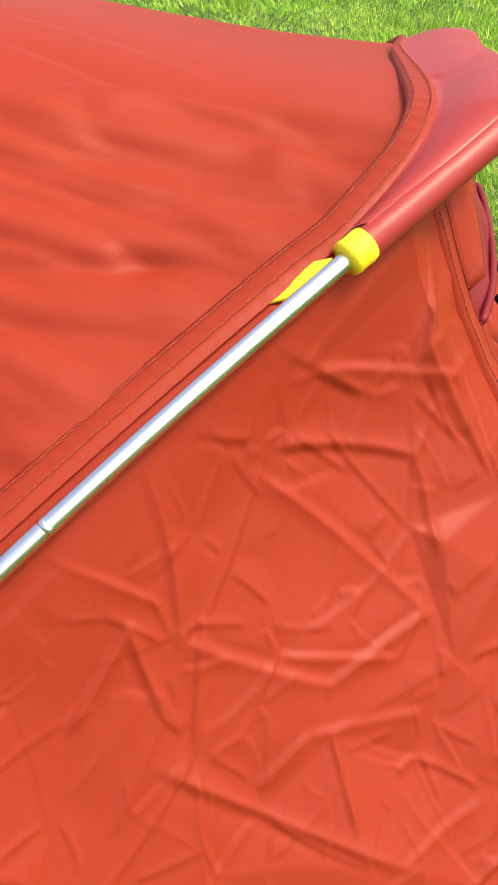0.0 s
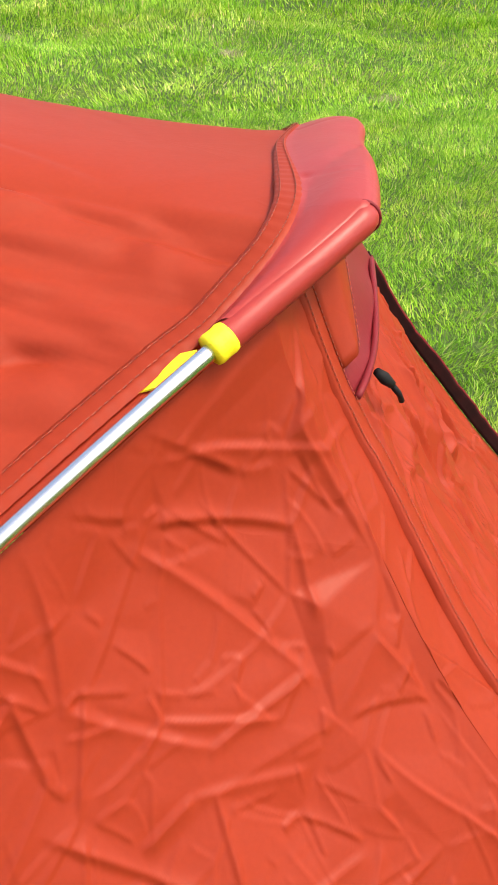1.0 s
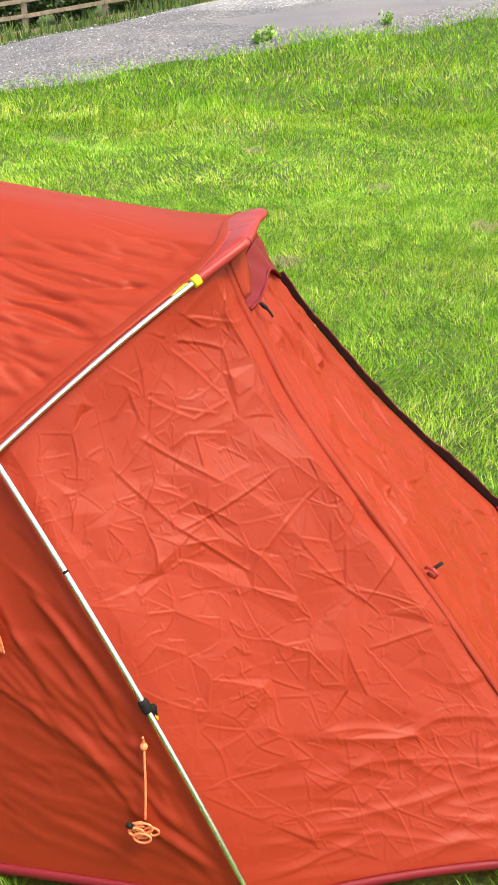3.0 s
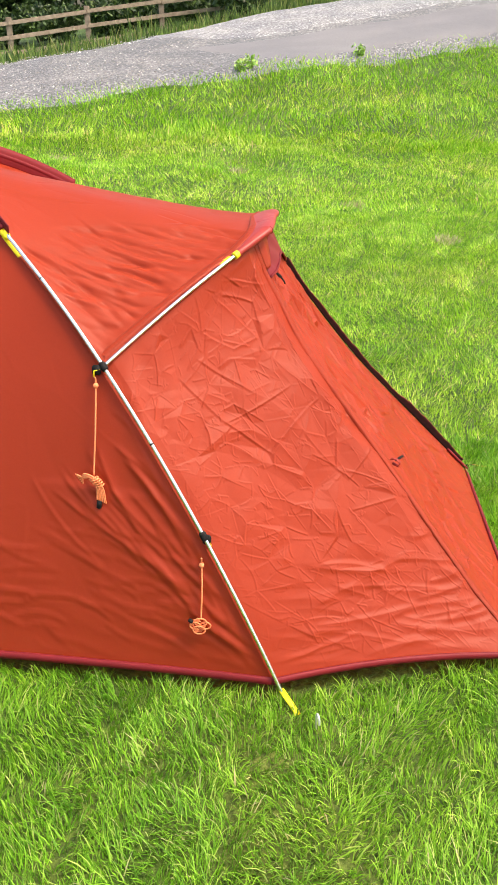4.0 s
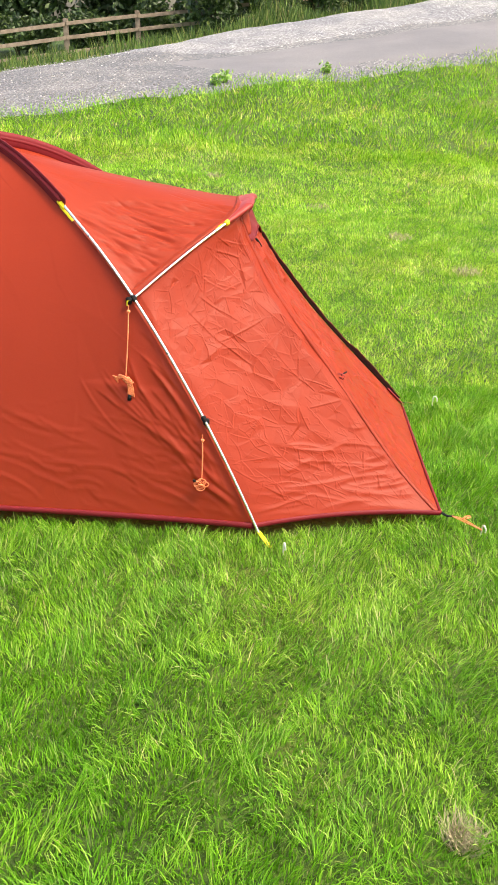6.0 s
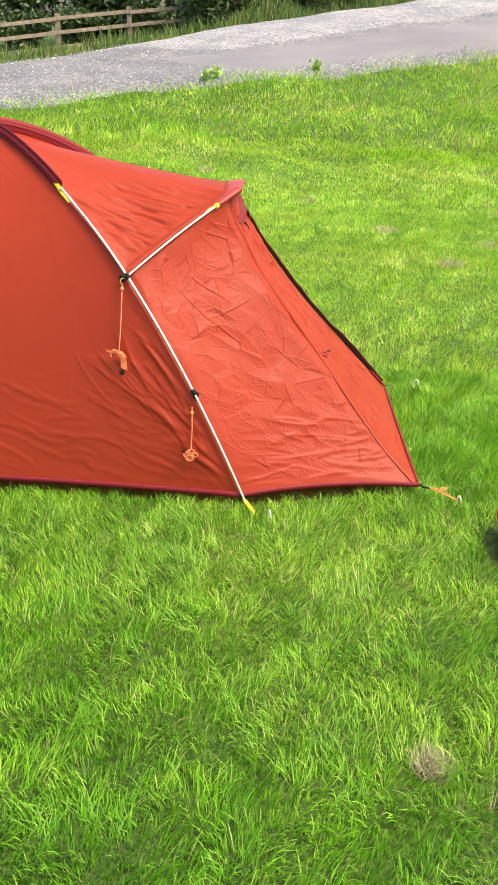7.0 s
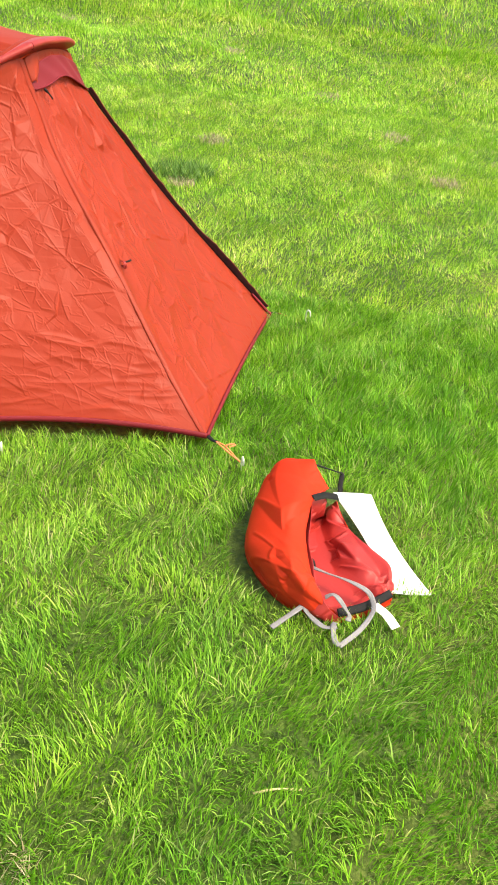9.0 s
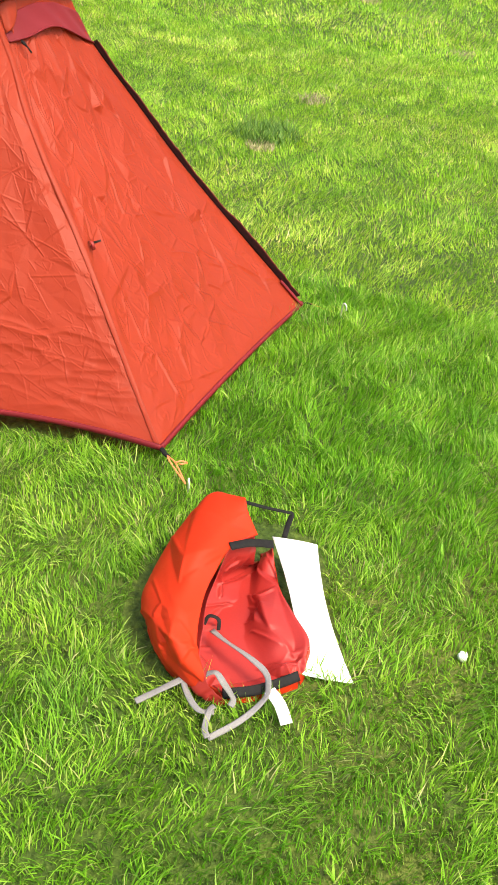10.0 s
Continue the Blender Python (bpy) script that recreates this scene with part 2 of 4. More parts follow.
def land(x, y):
    """Height of the ground: flat round the tent, a bank up to the lane, level meadow beyond."""
    s, w = road_coords(np.asarray(x, float), np.asarray(y, float))
    sc = np.clip(s, -8, 13)
    edge = 0.79 + 0.09 * sc
    far = 0.96 + 0.145 * sc
    q = np.clip((w + 6) / 6, 0, 1)
    z = edge * q * q
    k = np.clip(w / 4.7, 0, 1)
    z = z + (far - edge) * k
    out = np.clip((w - 5.0) / 9.0, 0, 1)
    z = z * (1 - out) + out * (0.28 + 0.10 * sc)
    z = z + np.interp(y, (-1.6, -1.0, -0.1, 0.45, 1.0, 1.5, 2.4, 3.2, 4.0, 5.2), (0.035, 0.03, 0.0, -0.04, -0.072, -0.080, -0.068, -0.055, -0.028, 0.0))
    lumps = 0.012 * np.sin(x * 2.3 + 1.1 * y) + 0.010 * np.sin(y * 3.1 - 0.7 * x) + 0.02 * np.sin(0.9 * x + 0.5) * np.sin(0.8 * y)
    bank = np.clip((w + 5.5) / 2, 0, 1) * np.clip((-1.1 - w) / 1.0, 0, 1)
    lumps = lumps + bank * (0.05 * np.sin(1.7 * x + 2.1 * np.sin(0.9 * y)) * np.sin(1.9 * y + 0.6 * x) + 0.03 * np.sin(4.1 * x + y) * np.sin(3.3 * y))
    return z + lumps * np.clip((np.hypot(x - 0.3, y) - 1.2) / 3.0, 0, 1)


gx = np.r_[-np.geomspace(600, 9, 14)[:-1], np.arange(-9, 13.01, 0.2), np.geomspace(13, 600, 14)[1:]]
gy = np.r_[-np.geomspace(600, 3, 14)[:-1], np.arange(-3, 32.01, 0.2), np.geomspace(32, 900, 14)[1:]]
X, Y = np.meshgrid(gx, gy)
tagged(grid_mesh("ground", np.stack([X, Y, land(X, Y)], -1), GROUND), "mown green meadow with a bank up to the lane", "ground", kind="structure")


def strip(name, s0, s1, w0, w1, mat, label, lift, ragged=0.0, sl=0.0, ease=0.01):
    n = max(20, int((s1 - s0) / 0.2))
    rows = []
    for j in range(13):
        k = j / 12
        row = []
        for s in np.linspace(s0, s1, n):
            w = w0 + (w1 - w0) * k
            w += ragged * (noise.noise((s * 0.9, 3.3, k)) + 0.6 * noise.noise((s * 4.1, 7.3, k))) * (2 * abs(k - 0.5))
            ss = s + sl * (w - w0)
            x, y = 0.52 + ss * RS[0] + w * RW[0], 11.0 + ss * RS[1] + w * RW[1]
            row.append((x, y, float(land(x, y)) + lift * (1 - (2 * abs(k - 0.5)) ** 6) * min(1, (s - s0) / ease)))
        rows.append(row)
    return tagged(grid_mesh(name, rows, mat), label, "road", kind="structure")


strip("gravel_track", -14, 16, -0.45, 5.0, GRAVEL, "grey loose gravel track beside the meadow", 0.045, 0.22)
strip("gravel_bank", -0.6, 16, 2.5, 5.1, PALE_GRAVEL, "bank of pale fresh gravel along the lane", 0.10, 0.22, -0.2, 3.0)
strip("road", -0.35, 16, -0.20, 2.5, ASPHALT, "smooth grey asphalt lane joining the gravel", 0.058, 0.08, -0.25, 1.0)

# ---- tent ----
tent = tagged(new("tent"), "orange nylon tent with silver poles and burgundy trim, pitched on grass", "tent")
tent.matrix_world = pose(0.85, 0.496, 0, 0, 0, -6.14)
APEX = np.array((-1.65, 0.0, 1.155))
FOOT = np.array((-0.618, -0.728, 0.0))
BACK = np.array((-2.69, -0.72, 0.0))
BEND = np.array((-0.706, -0.138, 0.973))
BEND_FAR = np.array((-0.708, 0.205, 0.940))
BROW_MID = np.array((-0.705, 0.040, 0.966))
CORNER = np.array((-0.012, -0.556, 0.038))
CORNER_FAR = np.array((0.0, 0.560, -0.050))


def mirror(p):
    return np.asarray(p) * np.array((1, -1, 1))


def pole_at(q, foot=FOOT, drop=0.0):
    """Point on a main pole, q from foot to apex."""
    q = np.atleast_1d(np.asarray(q, float))[:, None]
    plan = foot * (1 - q) + APEX * q
    bow = np.sin(math.pi * q) * np.array((-0.020 if foot[0] > APEX[0] else 0.02, -0.040, 0))
    p = plan + bow
    p[:, 2:] = 1.10 * (1 - np.abs(1 - q) ** 2.1) + 0.055 * np.clip((q - 0.6) / 0.4, 0, 1) ** 1.3
    inward = np.array((APEX[0], 0, 0.25)) - p
    inward /= np.linalg.norm(inward, axis=1, keepdims=True)
    return p + inward * drop


QJ = 0.41
JOINT = pole_at(QJ)[0]


def brow_at(n, drop=0.0):
    """The brow pole from the near joint over its two bends to the far joint."""
    near = [JOINT + (BEND - JOINT) * k + np.array((0, 0, 0.010 * math.sin(math.pi * k))) for k in (0, 0.25, 0.5, 0.75, 0.97)]
    mid = [BEND + (BROW_MID - BEND) * k + np.array((0.003, 0, 0.005)) * math.sin(math.pi * k) for k in (0.06, 0.5)]
    mid2 = [BROW_MID + (BEND_FAR - BROW_MID) * k + np.array((0.006, 0, 0.006)) * math.sin(math.pi * k) for k in (0, 0.5, 0.92)]
    fj = mirror(JOINT)
    far = [BEND_FAR + (fj - BEND_FAR) * k + np.array((0, 0, 0.010 * math.sin(math.pi * k))) for k in (0.06, 0.4, 0.7, 1)]
    return resample(smooth_line(near + mid + mid2 + far, 300), n) - np.array((0.35, 0, 1)) * drop


BROW = brow_at(401)
LENGTHS = np.r_[0, np.cumsum(np.linalg.norm(np.diff(BROW, axis=0), axis=1))]
I_BEND = int(np.argmin(np.linalg.norm(BROW - BEND, axis=1)))
I_FAR = int(np.argmin(np.linalg.norm(BROW - BEND_FAR, axis=1)))
I_TAPE = I_BEND - int(0.114 / (LENGTHS[-1] / 400))


def crease(x, y, x0, y0, x1, y1, depth, wide=0.006, bend=0.0, side=1):
    """One sharp fold of cloth from a point to another: a thin ridge, steep on one side, with a shallow trough behind it."""
    ln = math.hypot(x1 - x0, y1 - y0)
    cx, cy, sx, sy = (x1 - x0) / ln, (y1 - y0) / ln, x - x0, y - y0
    k = (sx * cx + sy * cy) / ln
    v = (-sx * cy + sy * cx + bend * 4 * k * (1 - k) * ln) * side
    fade = np.clip(np.minimum(k, 1 - k) * 6 + 0.35, 0, 1)
    d = np.abs(v)
    lee = np.exp(-(d / wide) ** 1.5) - 0.22 * np.exp(-((d - 1.9 * wide) / (1.1 * wide)) ** 2)
    return depth * fade * np.where(v > 0, np.exp(-d / (1.6 * wide)), lee)


def crush(x, y, seed, cell, height, ridge, wide, keep):
    """Crushed cloth in metres: tilted flat facets between scattered knots, with sharp ridges along some of their edges."""
    rng = np.random.default_rng(seed)
    x, y = x - float(x.min()), y - float(y.min())
    xs, ys = np.asarray(x)[0], np.asarray(y)[:, 0]
    w, h = float(xs[-1]), float(ys[-1])
    n = max(6, int(w * h / cell ** 2))
    px, py = rng.uniform(-cell, w + cell, n), rng.uniform(-cell, h + cell, n)
    px, py = np.r_[px, -2 * cell, w + 2 * cell, -2 * cell, w + 2 * cell], np.r_[py, -2 * cell, -2 * cell, h + 2 * cell, h + 2 * cell]
    ph = rng.normal(0, height, len(px))
    made = delaunay_2d_cdt([Vector((float(p), float(q))) for p, q in zip(px, py)], [], [], 0, 1e-6)
    idx = [o[0] if o else 0 for o in made[3]]
    out = np.zeros(x.shape)
    edges = set()
    for face in made[2]:
        i, j, k = (idx[f] for f in face[:3])
        edges |= {tuple(sorted(e)) for e in ((i, j), (j, k), (k, i))}
        c0, c1 = np.searchsorted(xs, (min(px[i], px[j], px[k]), max(px[i], px[j], px[k])))
        r0, r1 = np.searchsorted(ys, (min(py[i], py[j], py[k]), max(py[i], py[j], py[k])))
        if c1 <= c0 or r1 <= r0:
            continue
        gx2, gy2 = np.meshgrid(xs[c0:c1], ys[r0:r1])
        det = (py[j] - py[k]) * (px[i] - px[k]) + (px[k] - px[j]) * (py[i] - py[k])
        l0 = ((py[j] - py[k]) * (gx2 - px[k]) + (px[k] - px[j]) * (gy2 - py[k])) / det
        l1 = ((py[k] - py[i]) * (gx2 - px[k]) + (px[i] - px[k]) * (gy2 - py[k])) / det
        l2 = 1 - l0 - l1
        hit = (l0 >= -1e-6) & (l1 >= -1e-6) & (l2 >= -1e-6)
        out[r0:r1, c0:c1][hit] = (l0 * ph[i] + l1 * ph[j] + l2 * ph[k])[hit]
    for i, j in sorted(edges):
        ln = math.hypot(px[j] - px[i], py[j] - py[i])
        take, size, bend, side, cut = rng.random(), rng.uniform(0.3, 1.0), rng.normal(0, 0.035), rng.choice((-1, 1)), rng.uniform(0.6, 1.0)
        if take > keep or ln > 3 * cell:
            continue
        ex, ey = px[i] + (px[j] - px[i]) * cut, py[i] + (py[j] - py[i]) * cut
        m = 8 * wide + 0.05 * ln
        c0, c1 = np.searchsorted(xs, (min(px[i], ex) - m, max(px[i], ex) + m))
        r0, r1 = np.searchsorted(ys, (min(py[i], ey) - m, max(py[i], ey) + m))
        if c1 <= c0 or r1 <= r0:
            continue
        gx2, gy2 = np.meshgrid(xs[c0:c1], ys[r0:r1])
        out[r0:r1, c0:c1] += crease(gx2, gy2, px[i], py[i], ex, ey, ridge * size, wide * (0.8 + 0.5 * size), bend, side)
    return out


def coons(c0, c1, d0, d1, slack=1.0):
    """A sheet between four edges: c0, c1 across, d0, d1 along. slack above 1 lets the middle ignore the bulge of d0 and d1."""
    na, nb = len(c0), len(d0)
    a, b2 = np.linspace(0, 1, na)[None, :, None], np.linspace(0, 1, nb)[:, None, None]
    s = (1 - b2) * c0[None] + b2 * c1[None]
    bulge0 = d0[:, None] - ((1 - b2) * c0[0] + b2 * c1[0])
    bulge1 = d1[:, None] - ((1 - b2) * c0[-1] + b2 * c1[-1])
    return s + (1 - a) ** slack * bulge0 + a ** slack * bulge1


def sheet(name, p, relief, sag, label, flip=False, mat=ORANGE):
    """Cloth: sags between its edges and carries its own creases."""
    nb, na = p.shape[:2]
    a, b2 = np.linspace(0, 1, na)[None, :], np.linspace(0, 1, nb)[:, None]
    edge = np.minimum(1, 22 * np.minimum(np.minimum(a, 1 - a), np.minimum(b2, 1 - b2)))
    n = normals(p) * (-1 if flip else 1)
    w = np.linalg.norm(np.diff(p, axis=1), axis=-1).sum(1).max()
    h = np.linalg.norm(np.diff(p, axis=0), axis=-1).sum(0).max()
    gx2, gy2 = np.broadcast_to(a * w, (nb, na)), np.broadcast_to(b2 * h, (nb, na))
    lift = relief(gx2, gy2, a, b2, p) * edge * {"side_panel": 1.2, "door_panel": 1.6, "body_wall": 1.15}.get(name, 1.0) + sag * 16 * a * (1 - a) * b2 * (1 - b2) * np.ones((nb, na))
    return grid_mesh(name, p + n * lift[..., None], mat, tent, label)


def line(a, b2, n, mid=(0, 0, 0)):
    k = np.linspace(0, 1, n)[:, None]
    return np.asarray(a) * (1 - k) + np.asarray(b2) * k + 4 * k * (1 - k) * np.asarray(mid)


TOPSEAM = np.array((-0.738, -0.124, 0.934))
TOPFAR = np.array((-0.722, 0.215, 0.905))


def seam_line(n, far=False):
    """The seam between porch side and door, from the ground corner to the brow."""
    if far:
        return resample(smooth_line([CORNER_FAR, np.array((-0.215, 0.475, 0.188)), np.array((-0.432, 0.392, 0.435)), np.array((-0.572, 0.330, 0.622)), np.array((-0.684, 0.256, 0.795)), TOPFAR], 200), n)
    return resample(smooth_line([CORNER, np.array((-0.148, -0.455, 0.155)), np.array((-0.380, -0.312, 0.430)), np.array((-0.525, -0.238, 0.600)), np.array((-0.608, -0.188, 0.700)), np.array((-0.672, -0.142, 0.800)), np.array((-0.709, -0.128, 0.862)), TOPSEAM], 200), n)


def under_pole(q0, q1, n, foot=FOOT):
    p = pole_at(np.linspace(q0, q1, n), foot, 0.018)
    p[:, 2] = np.maximum(p[:, 2], 0.025)
    return p


# the main folds of the crushed porch side: along and height, from and to
FOLDS = ((-0.821, 0.834, -0.724, 0.743), (-0.724, 0.743, -0.776, 0.728), (-0.776, 0.728, -0.853, 0.772), (-0.853, 0.772, -0.873, 0.858),
         (-0.877, 0.787, -0.900, 0.751), (-0.877, 0.787, -0.858, 0.745), (-0.787, 0.710, -0.722, 0.699), (-0.787, 0.710, -0.809, 0.697),
         (-0.856, 0.720, -0.729, 0.639), (-0.729, 0.639, -0.685, 0.650), (-0.851, 0.866, -0.824, 0.852), (-0.811, 0.844, -0.737, 0.817),
         (-0.737, 0.817, -0.727, 0.842), (-0.737, 0.817, -0.721, 0.769), (-0.816, 0.894, -0.769, 0.856), (-0.785, 0.873, -0.708, 0.847),
         (-0.858, 0.745, -0.878, 0.704), (-0.786, 0.589, -0.640, 0.636), (-0.674, 0.512, -0.577, 0.596), (-0.596, 0.536, -0.481, 0.427),
         (-0.481, 0.427, -0.432, 0.474), (-0.674, 0.512, -0.790, 0.594), (-0.894, 0.690, -0.790, 0.594))


def side_relief(seed):
    def relief(x, y, a, b2, p):
        u, z = p[..., 0], p[..., 2]
        out = np.zeros_like(z)
        for k, f in enumerate(FOLDS):
            out += crease(u, z, *f, 0.0017 + 0.0005 * math.sin(k * 1.9), 0.0022, 0.03 * math.sin(k * 2.7), 1 if k % 3 else -1)
        amount = np.clip(2.1 - 2.6 * np.abs(a - 0.64), 0.12, 1) * np.clip(0.45 + 1.6 * b2, 0.5, 1)
        folds = 0.0022 * np.sin(x * 52 + 5 * np.sin(y * 3)) * np.clip((b2 - 0.35) * 2.2, 0, 1) * np.clip(1 - a * 2.0, 0, 1)
        rng = np.random.default_rng(seed)
        low = np.zeros_like(z)
        for _ in range(46):
            u0, z0, ln, sl = rng.uniform(-0.55, -0.06), rng.uniform(0.03, 0.26), rng.uniform(0.08, 0.28), rng.normal(-0.05, 0.16)
            low += crease(u, z, u0, z0, u0 - ln, z0 - sl * ln, rng.uniform(0.0008, 0.0024), rng.uniform(0.004, 0.008), rng.normal(0, 0.05), rng.choice((-1, 1)))
        fine = crush(x, y, seed, 0.058, 0.0019, 0.0015, 0.0020, 0.55) + crush(x, y, seed + 1, 0.026, 0.0004, 0.0010, 0.0017, 0.28)
        return out + fine * amount + folds + low * np.clip(a * 3, 0, 1)
    return relief


for sgn in (1, -1):
    fl = (lambda p: p) if sgn > 0 else mirror
    n, m = (430, 500) if sgn > 0 else (60, 60)
    # side of the porch: hem to brow, pole to door seam
    jl = fl(under_pole(0.02, QJ, m))
    corner, topseam = (CORNER, TOPSEAM) if sgn > 0 else (CORNER_FAR, TOPFAR)
    b_edge = BROW if sgn > 0 else BROW[::-1]
    b_edge = b_edge[:int(np.argmax(b_edge[:, 0] > topseam[0] - 0.012))] - np.array((0.004, 0, 0.012))
    top = resample(np.concatenate([jl[-1:], b_edge[10:], topseam[None]]), n)
    hem = line(jl[0], corner, n, (0, 0.02 * sgn, 0.012))
    seam = seam_line(m, sgn < 0)
    side_grid = coons(hem, top, jl, seam)
    if sgn > 0:
        near_side = side_grid
    sheet("side_panel", side_grid, side_relief(15 if sgn > 0 else 11), -0.012, "crumpled orange nylon side of the porch", flip=sgn < 0)
    tube("hem_binding", line(jl[0], corner, 60, (0, 0.018 * sgn, 0.012)) - np.array((0, 0.002 * sgn, 0)), 0.0065, DARK_RED, tent, "burgundy hem tape", 8, 1.5)
    # body wall
    n2 = (280, 320) if sgn > 0 else (60, 70)
    d0, d1 = fl(under_pole(0.02, 1, n2[0])), fl(under_pole(0.02, 1, n2[0], BACK))
    c0 = line(d0[0], d1[0], n2[1], (0, 0.045 * sgn, 0.0))
    c1 = np.repeat(d0[-1:], n2[1], 0)

    def body_relief(x, y, a, b2, p):
        u, z = p[..., 0], p[..., 2]
        out = crush(x, y, 31, 0.15, 0.0030, 0.0016, 0.005, 0.25) * np.clip(1.1 - 1.4 * z, 0.10, 1)
        rng = np.random.default_rng(8)
        # tension folds that run down to the pole foot
        for _ in range(70):
            r, th = rng.uniform(0.18, 0.80), rng.uniform(0.62, 1.02)
            u0, z0 = -0.60 - r * math.cos(th), 0.02 + r * math.sin(th)
            ln, an = rng.uniform(0.10, 0.32), th + rng.normal(0.0, 0.10)
            out += crease(u, z, u0, z0, u0 + ln * math.cos(an), z0 - ln * math.sin(an), rng.uniform(0.0010, 0.0030), rng.uniform(0.0035, 0.008), rng.normal(0, 0.05), rng.choice((-1, 1)))
        # slack folds above the hem
        for _ in range(110):
            u0, z0 = rng.uniform(-1.75, -0.75), rng.uniform(0.03, 0.42) ** 1.0
            ln, sl = rng.uniform(0.06, 0.24), rng.normal(-0.14, 0.24)
            out += crease(u, z, u0, z0, u0 + ln, z0 + sl * ln, rng.uniform(0.0010, 0.0028), rng.uniform(0.0028, 0.006), rng.normal(0, 0.07), rng.choice((-1, 1))) * np.clip(1.3 - 2.2 * z, 0.1, 1)
        return out
    sheet("body_wall", coons(c0, c1, d0, d1), body_relief, -0.02, "smooth orange nylon flysheet wall", flip=sgn > 0)
    tube("hem_binding", line(d0[0], d1[0], 60, (0, 0.043 * sgn, 0.0)), 0.0075, DARK_RED, tent, "burgundy hem tape", 8, 1.5)

def stitches(pts, step=0.0042, size=0.00042):
    """A run of thread dashes along a line, one mesh."""
    pts = np.asarray(pts)
    ln = np.linalg.norm(np.diff(pts, axis=0), axis=1).sum()
    q = resample(pts, max(4, int(ln / step) * 2))
    v, f = [], []
    for k in range(0, len(q) - 1, 2):
        a, b2 = Vector(q[k]), Vector(q[k + 1])
        d = (b2 - a).normalized()
        s1 = d.cross(Vector((0, 0, 1))).normalized() * size
        s2 = d.cross(s1).normalized() * size
        i = len(v)
        for e in (a, b2 + d * 0.0004):
            v += [e + s1, e + s2, e - s1, e - s2]
        f += [(i, i + 1, i + 5, i + 4), (i + 1, i + 2, i + 6, i + 5), (i + 2, i + 3, i + 7, i + 6), (i + 3, i, i + 4, i + 7)]
    return v, f


def stitch_part(name, pts, parent):
    v, f = stitches(pts)
    tagged(link_mesh(name, v, f, STITCH, parent), kind="stuff")


# roof over the porch
dn = under_pole(QJ, 1, 200)
brow = resample(BROW, 420) - np.array((0.008, 0, 0.006))
roof_front = brow.copy()
roof_front[0], roof_front[-1] = dn[0], mirror(dn[0])


def roof_relief(x, y, a, b2, p):
    u, v = p[..., 0], p[..., 1]
    rng = np.random.default_rng(12)
    out = crush(x, y, 17, 0.11, 0.0012, 0.0010, 0.004, 0.18)
    # folds that run back from the brow pole, near side and far side
    for k in range(140):
        q = rng.uniform(0.02, 0.98)
        start = JOINT + (BEND - JOINT) * q
        ln, sl = rng.uniform(0.07, 0.34), rng.normal(0.10, 0.10)
        u0, v0 = start[0] - rng.uniform(0.0, 0.16), start[1] + rng.normal(0, 0.01)
        flip = 1 if k % 4 else -1
        out += crease(u, v * flip, u0, v0, u0 - ln, v0 + sl * ln, rng.uniform(0.0012, 0.0036), rng.uniform(0.004, 0.009), rng.normal(0, 0.06), rng.choice((-1, 1)))
    return out


ra, rb = np.linspace(0, 1, 420)[None, :], np.linspace(0, 1, 200)[:, None]
roof_sag = (0.024 * 16 * ra * (1 - ra) * rb * (1 - rb))[..., None] * np.array((0, 0, 1.0))
roof_grid = coons(roof_front, np.repeat(dn[-1:], 420, 0), dn, mirror(dn), 4.5) - roof_sag
eased = np.stack([np.convolve(np.pad(roof_front[:, k], 36, mode="edge"), np.ones(73) / 73, "valid") for k in range(3)], -1)
eased[:32], eased[-32:] = roof_front[:32], roof_front[-32:]
ease_b = np.linspace(0, 1, 200)[:, None, None]
roof_grid = roof_grid + (eased - roof_front)[None] * (1 - ease_b) * np.clip(ease_b / 0.14, 0, 1)
sheet("roof_panel", roof_grid, roof_relief, 0.0, "smooth orange nylon roof of the porch", flip=True)
# visor of the brow: red cloth from the pole back over the roof seam
j0, j1 = int((I_TAPE + 3) / 400 * 419), int((I_FAR + 22) / 400 * 419)
jb, jf = int(I_BEND / 400 * 419), int(I_FAR / 400 * 419)
up_off = np.array((0, 0, 0.0062))
inner_edge = resample(smooth_line([roof_grid[1, j0] + up_off, roof_grid[2, jb - 22] + up_off, roof_grid[4, jb - 6] + up_off,
                                   roof_grid[6, jb + 13] + up_off, roof_grid[9, (jb + jf) // 2] + up_off, roof_grid[7, jf - 10] + up_off, roof_grid[3, j1] + up_off], 240), 150)
outer_edge = resample(BROW[I_TAPE + 3:I_FAR + 22], 150) + np.array((0.003, 0, 0.0090))
vis = np.array([outer_edge * (1 - tt) + inner_edge * tt + np.array((0, 0, 0.0045 * math.sin(math.pi * tt) * (1 - 0.5 * tt))) for tt in np.linspace(0, 1, 20)])
visor = sheet("visor", vis, lambda x, y, a, b2, p: crush(x, y, 41, 0.045, 0.0010, 0.0012, 0.003, 0.3), 0.0, "glossy red nylon visor over the door", flip=True, mat=RED)
under = np.stack([(vis[0] - np.array((0.002, 0, 0.018))) * (1 - t) + (vis[-1] - np.array((0.012, 0, 0.045))) * t for t in np.linspace(0, 1, 8)])
grid_mesh("visor_lining", under, RED, tent)
# rear wall
dr = under_pole(0.02, 1, 50, BACK)
sheet("rear_wall", coons(line(dr[0], mirror(dr[0]), 60), np.repeat(dr[-1:], 60, 0), dr, mirror(dr)), lambda x, y, a, b2, p: crush(x, y, 3, 0.2, 0.003, 0.002, 0.006, 0.2), -0.02, "orange nylon rear wall")
